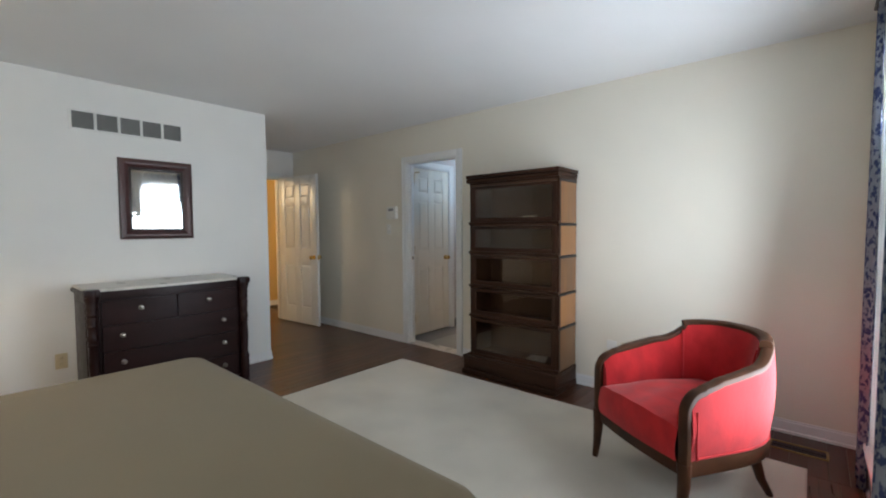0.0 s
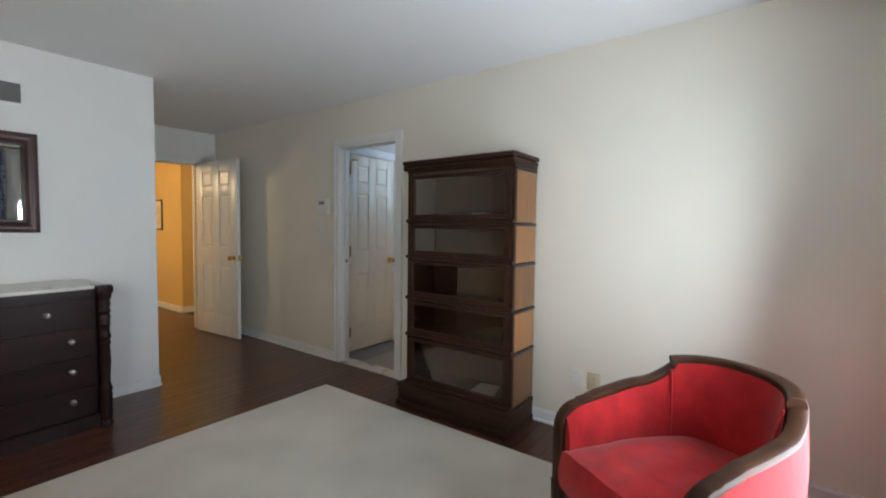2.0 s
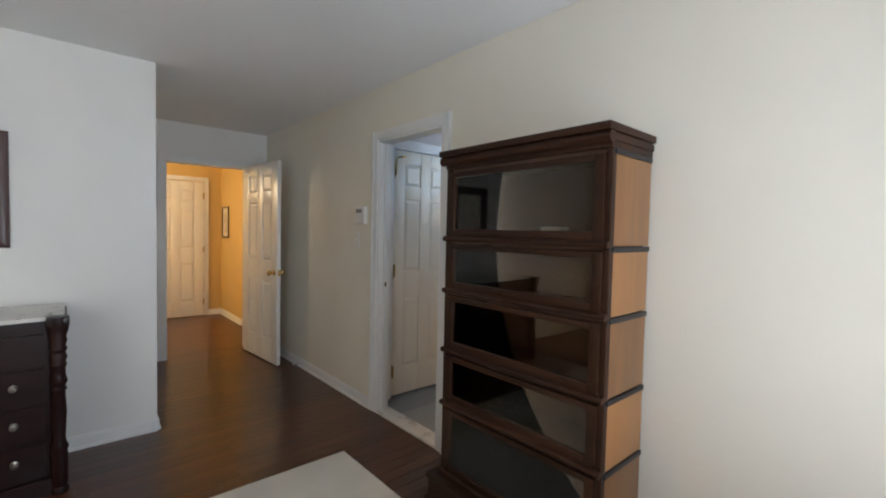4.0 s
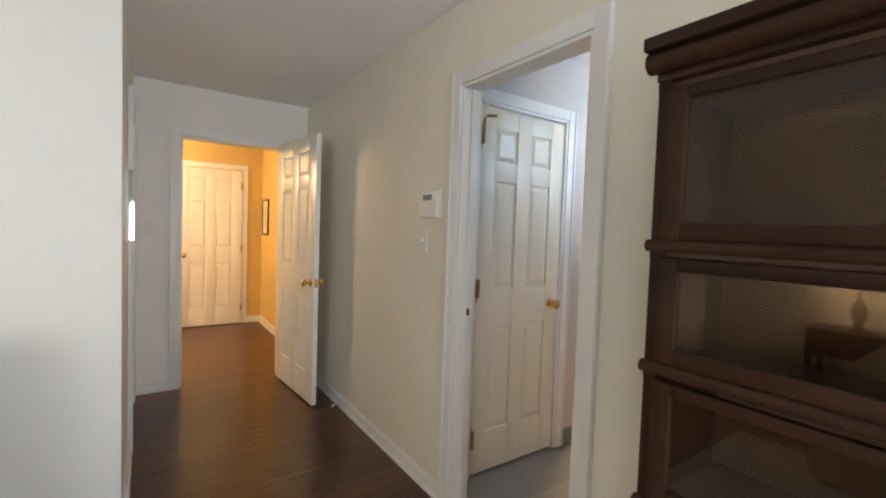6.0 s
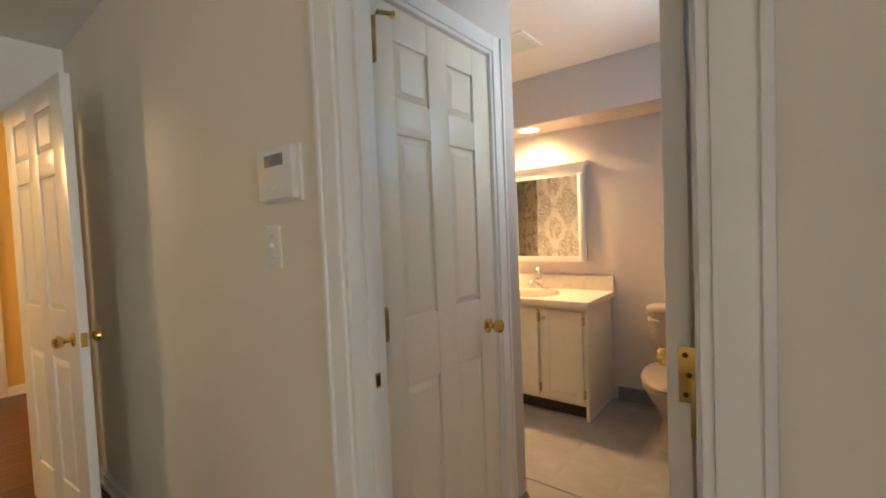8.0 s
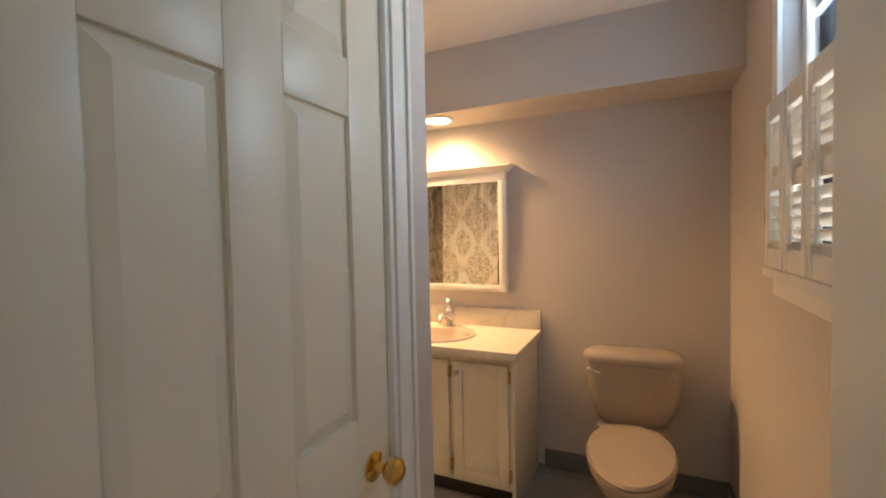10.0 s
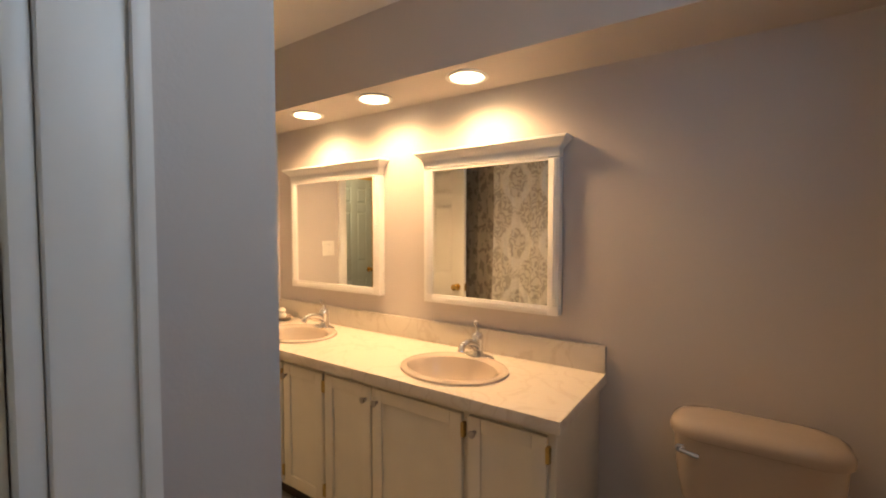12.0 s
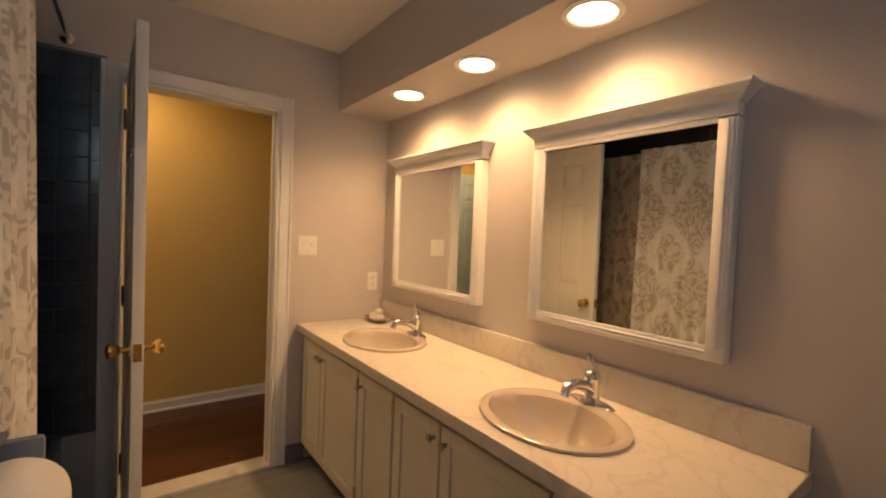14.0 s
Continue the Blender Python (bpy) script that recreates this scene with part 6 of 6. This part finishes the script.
def plank_piece(w, l):
    l = round(l, 2)
    key = (w, l)
    if key not in plank_mesh:
        bm = bmesh.new()
        box(bm, 0, 0, -0.012, w, l, 0)
        top = [e for e in bm.edges if all(v.co.z > -0.001 for v in e.verts)]
        bmesh.ops.bevel(bm, geom=top, offset=0.0012, segments=1, affect="EDGES")
        plank_mesh[key] = mesh_of("plank", bm, M_PLANK)
    return plank_mesh[key]


floor_ob = bpy.data.objects["floor"]
rng = random.Random(5)
PW = 0.083


def lay(x0, x1, y0, y1):
    x = x0
    while x < x1 - 0.005:
        w = round(min(PW, x1 - x), 4)
        y = y0
        first = True
        while y < y1 - 0.02:
            l = rng.choice((0.55, 0.75, 0.95, 1.25, 1.5)) * (rng.choice((0.4, 0.7, 1.0)) if first else 1)
            if y1 - y - l < 0.25:
                l = y1 - y
            l = round(min(l, y1 - y), 2)
            ob = new("plank", plank_piece(w - 0.0012, l - 0.001))
            ob.parent = floor_ob
            ob.location = (x, y, 0)
            y += l
            first = False
        x += PW


lay(DX, -2.86, SY, NY - 0.002)
lay(-2.86, WX, 3.10, NY - 0.002)
lay(0.17, WX, 0.2, 3.10)
lay(EX - 0.14, DX, DY, NY - 0.002)
lay(-5.46, -4.72, 1.55, DY)
lay(HW, EX - 0.14, 2.3, 3.72)
lay(-6.88, BXW - 0.12, 4.5, 6.6)

bf = bpy.data.objects["floor_bath"]
vt = {}
for i in range(11):
    for k in range(9):
        x, y = BXE - 0.305 * (i + 1), BYS + 0.02 + k * 0.305
        if x < BXW - 0.01 or y + 0.30 > BYN:
            continue
        if x < CX and y < CY:
            continue
        if not vt:
            bm = bmesh.new()
            box(bm, 0, 0, -0.006, 0.3046, 0.3046, 0)
            top = [e for e in bm.edges if all(v.co.z > -0.001 for v in e.verts)]
            bmesh.ops.bevel(bm, geom=top, offset=0.0005, segments=1, affect="EDGES")
            vt["m"] = mesh_of("floor_tile", bm, M_VINYL)
        ob = new("floor_tile", vt["m"])
        ob.parent = bf
        ob.location = (x, y, 0)
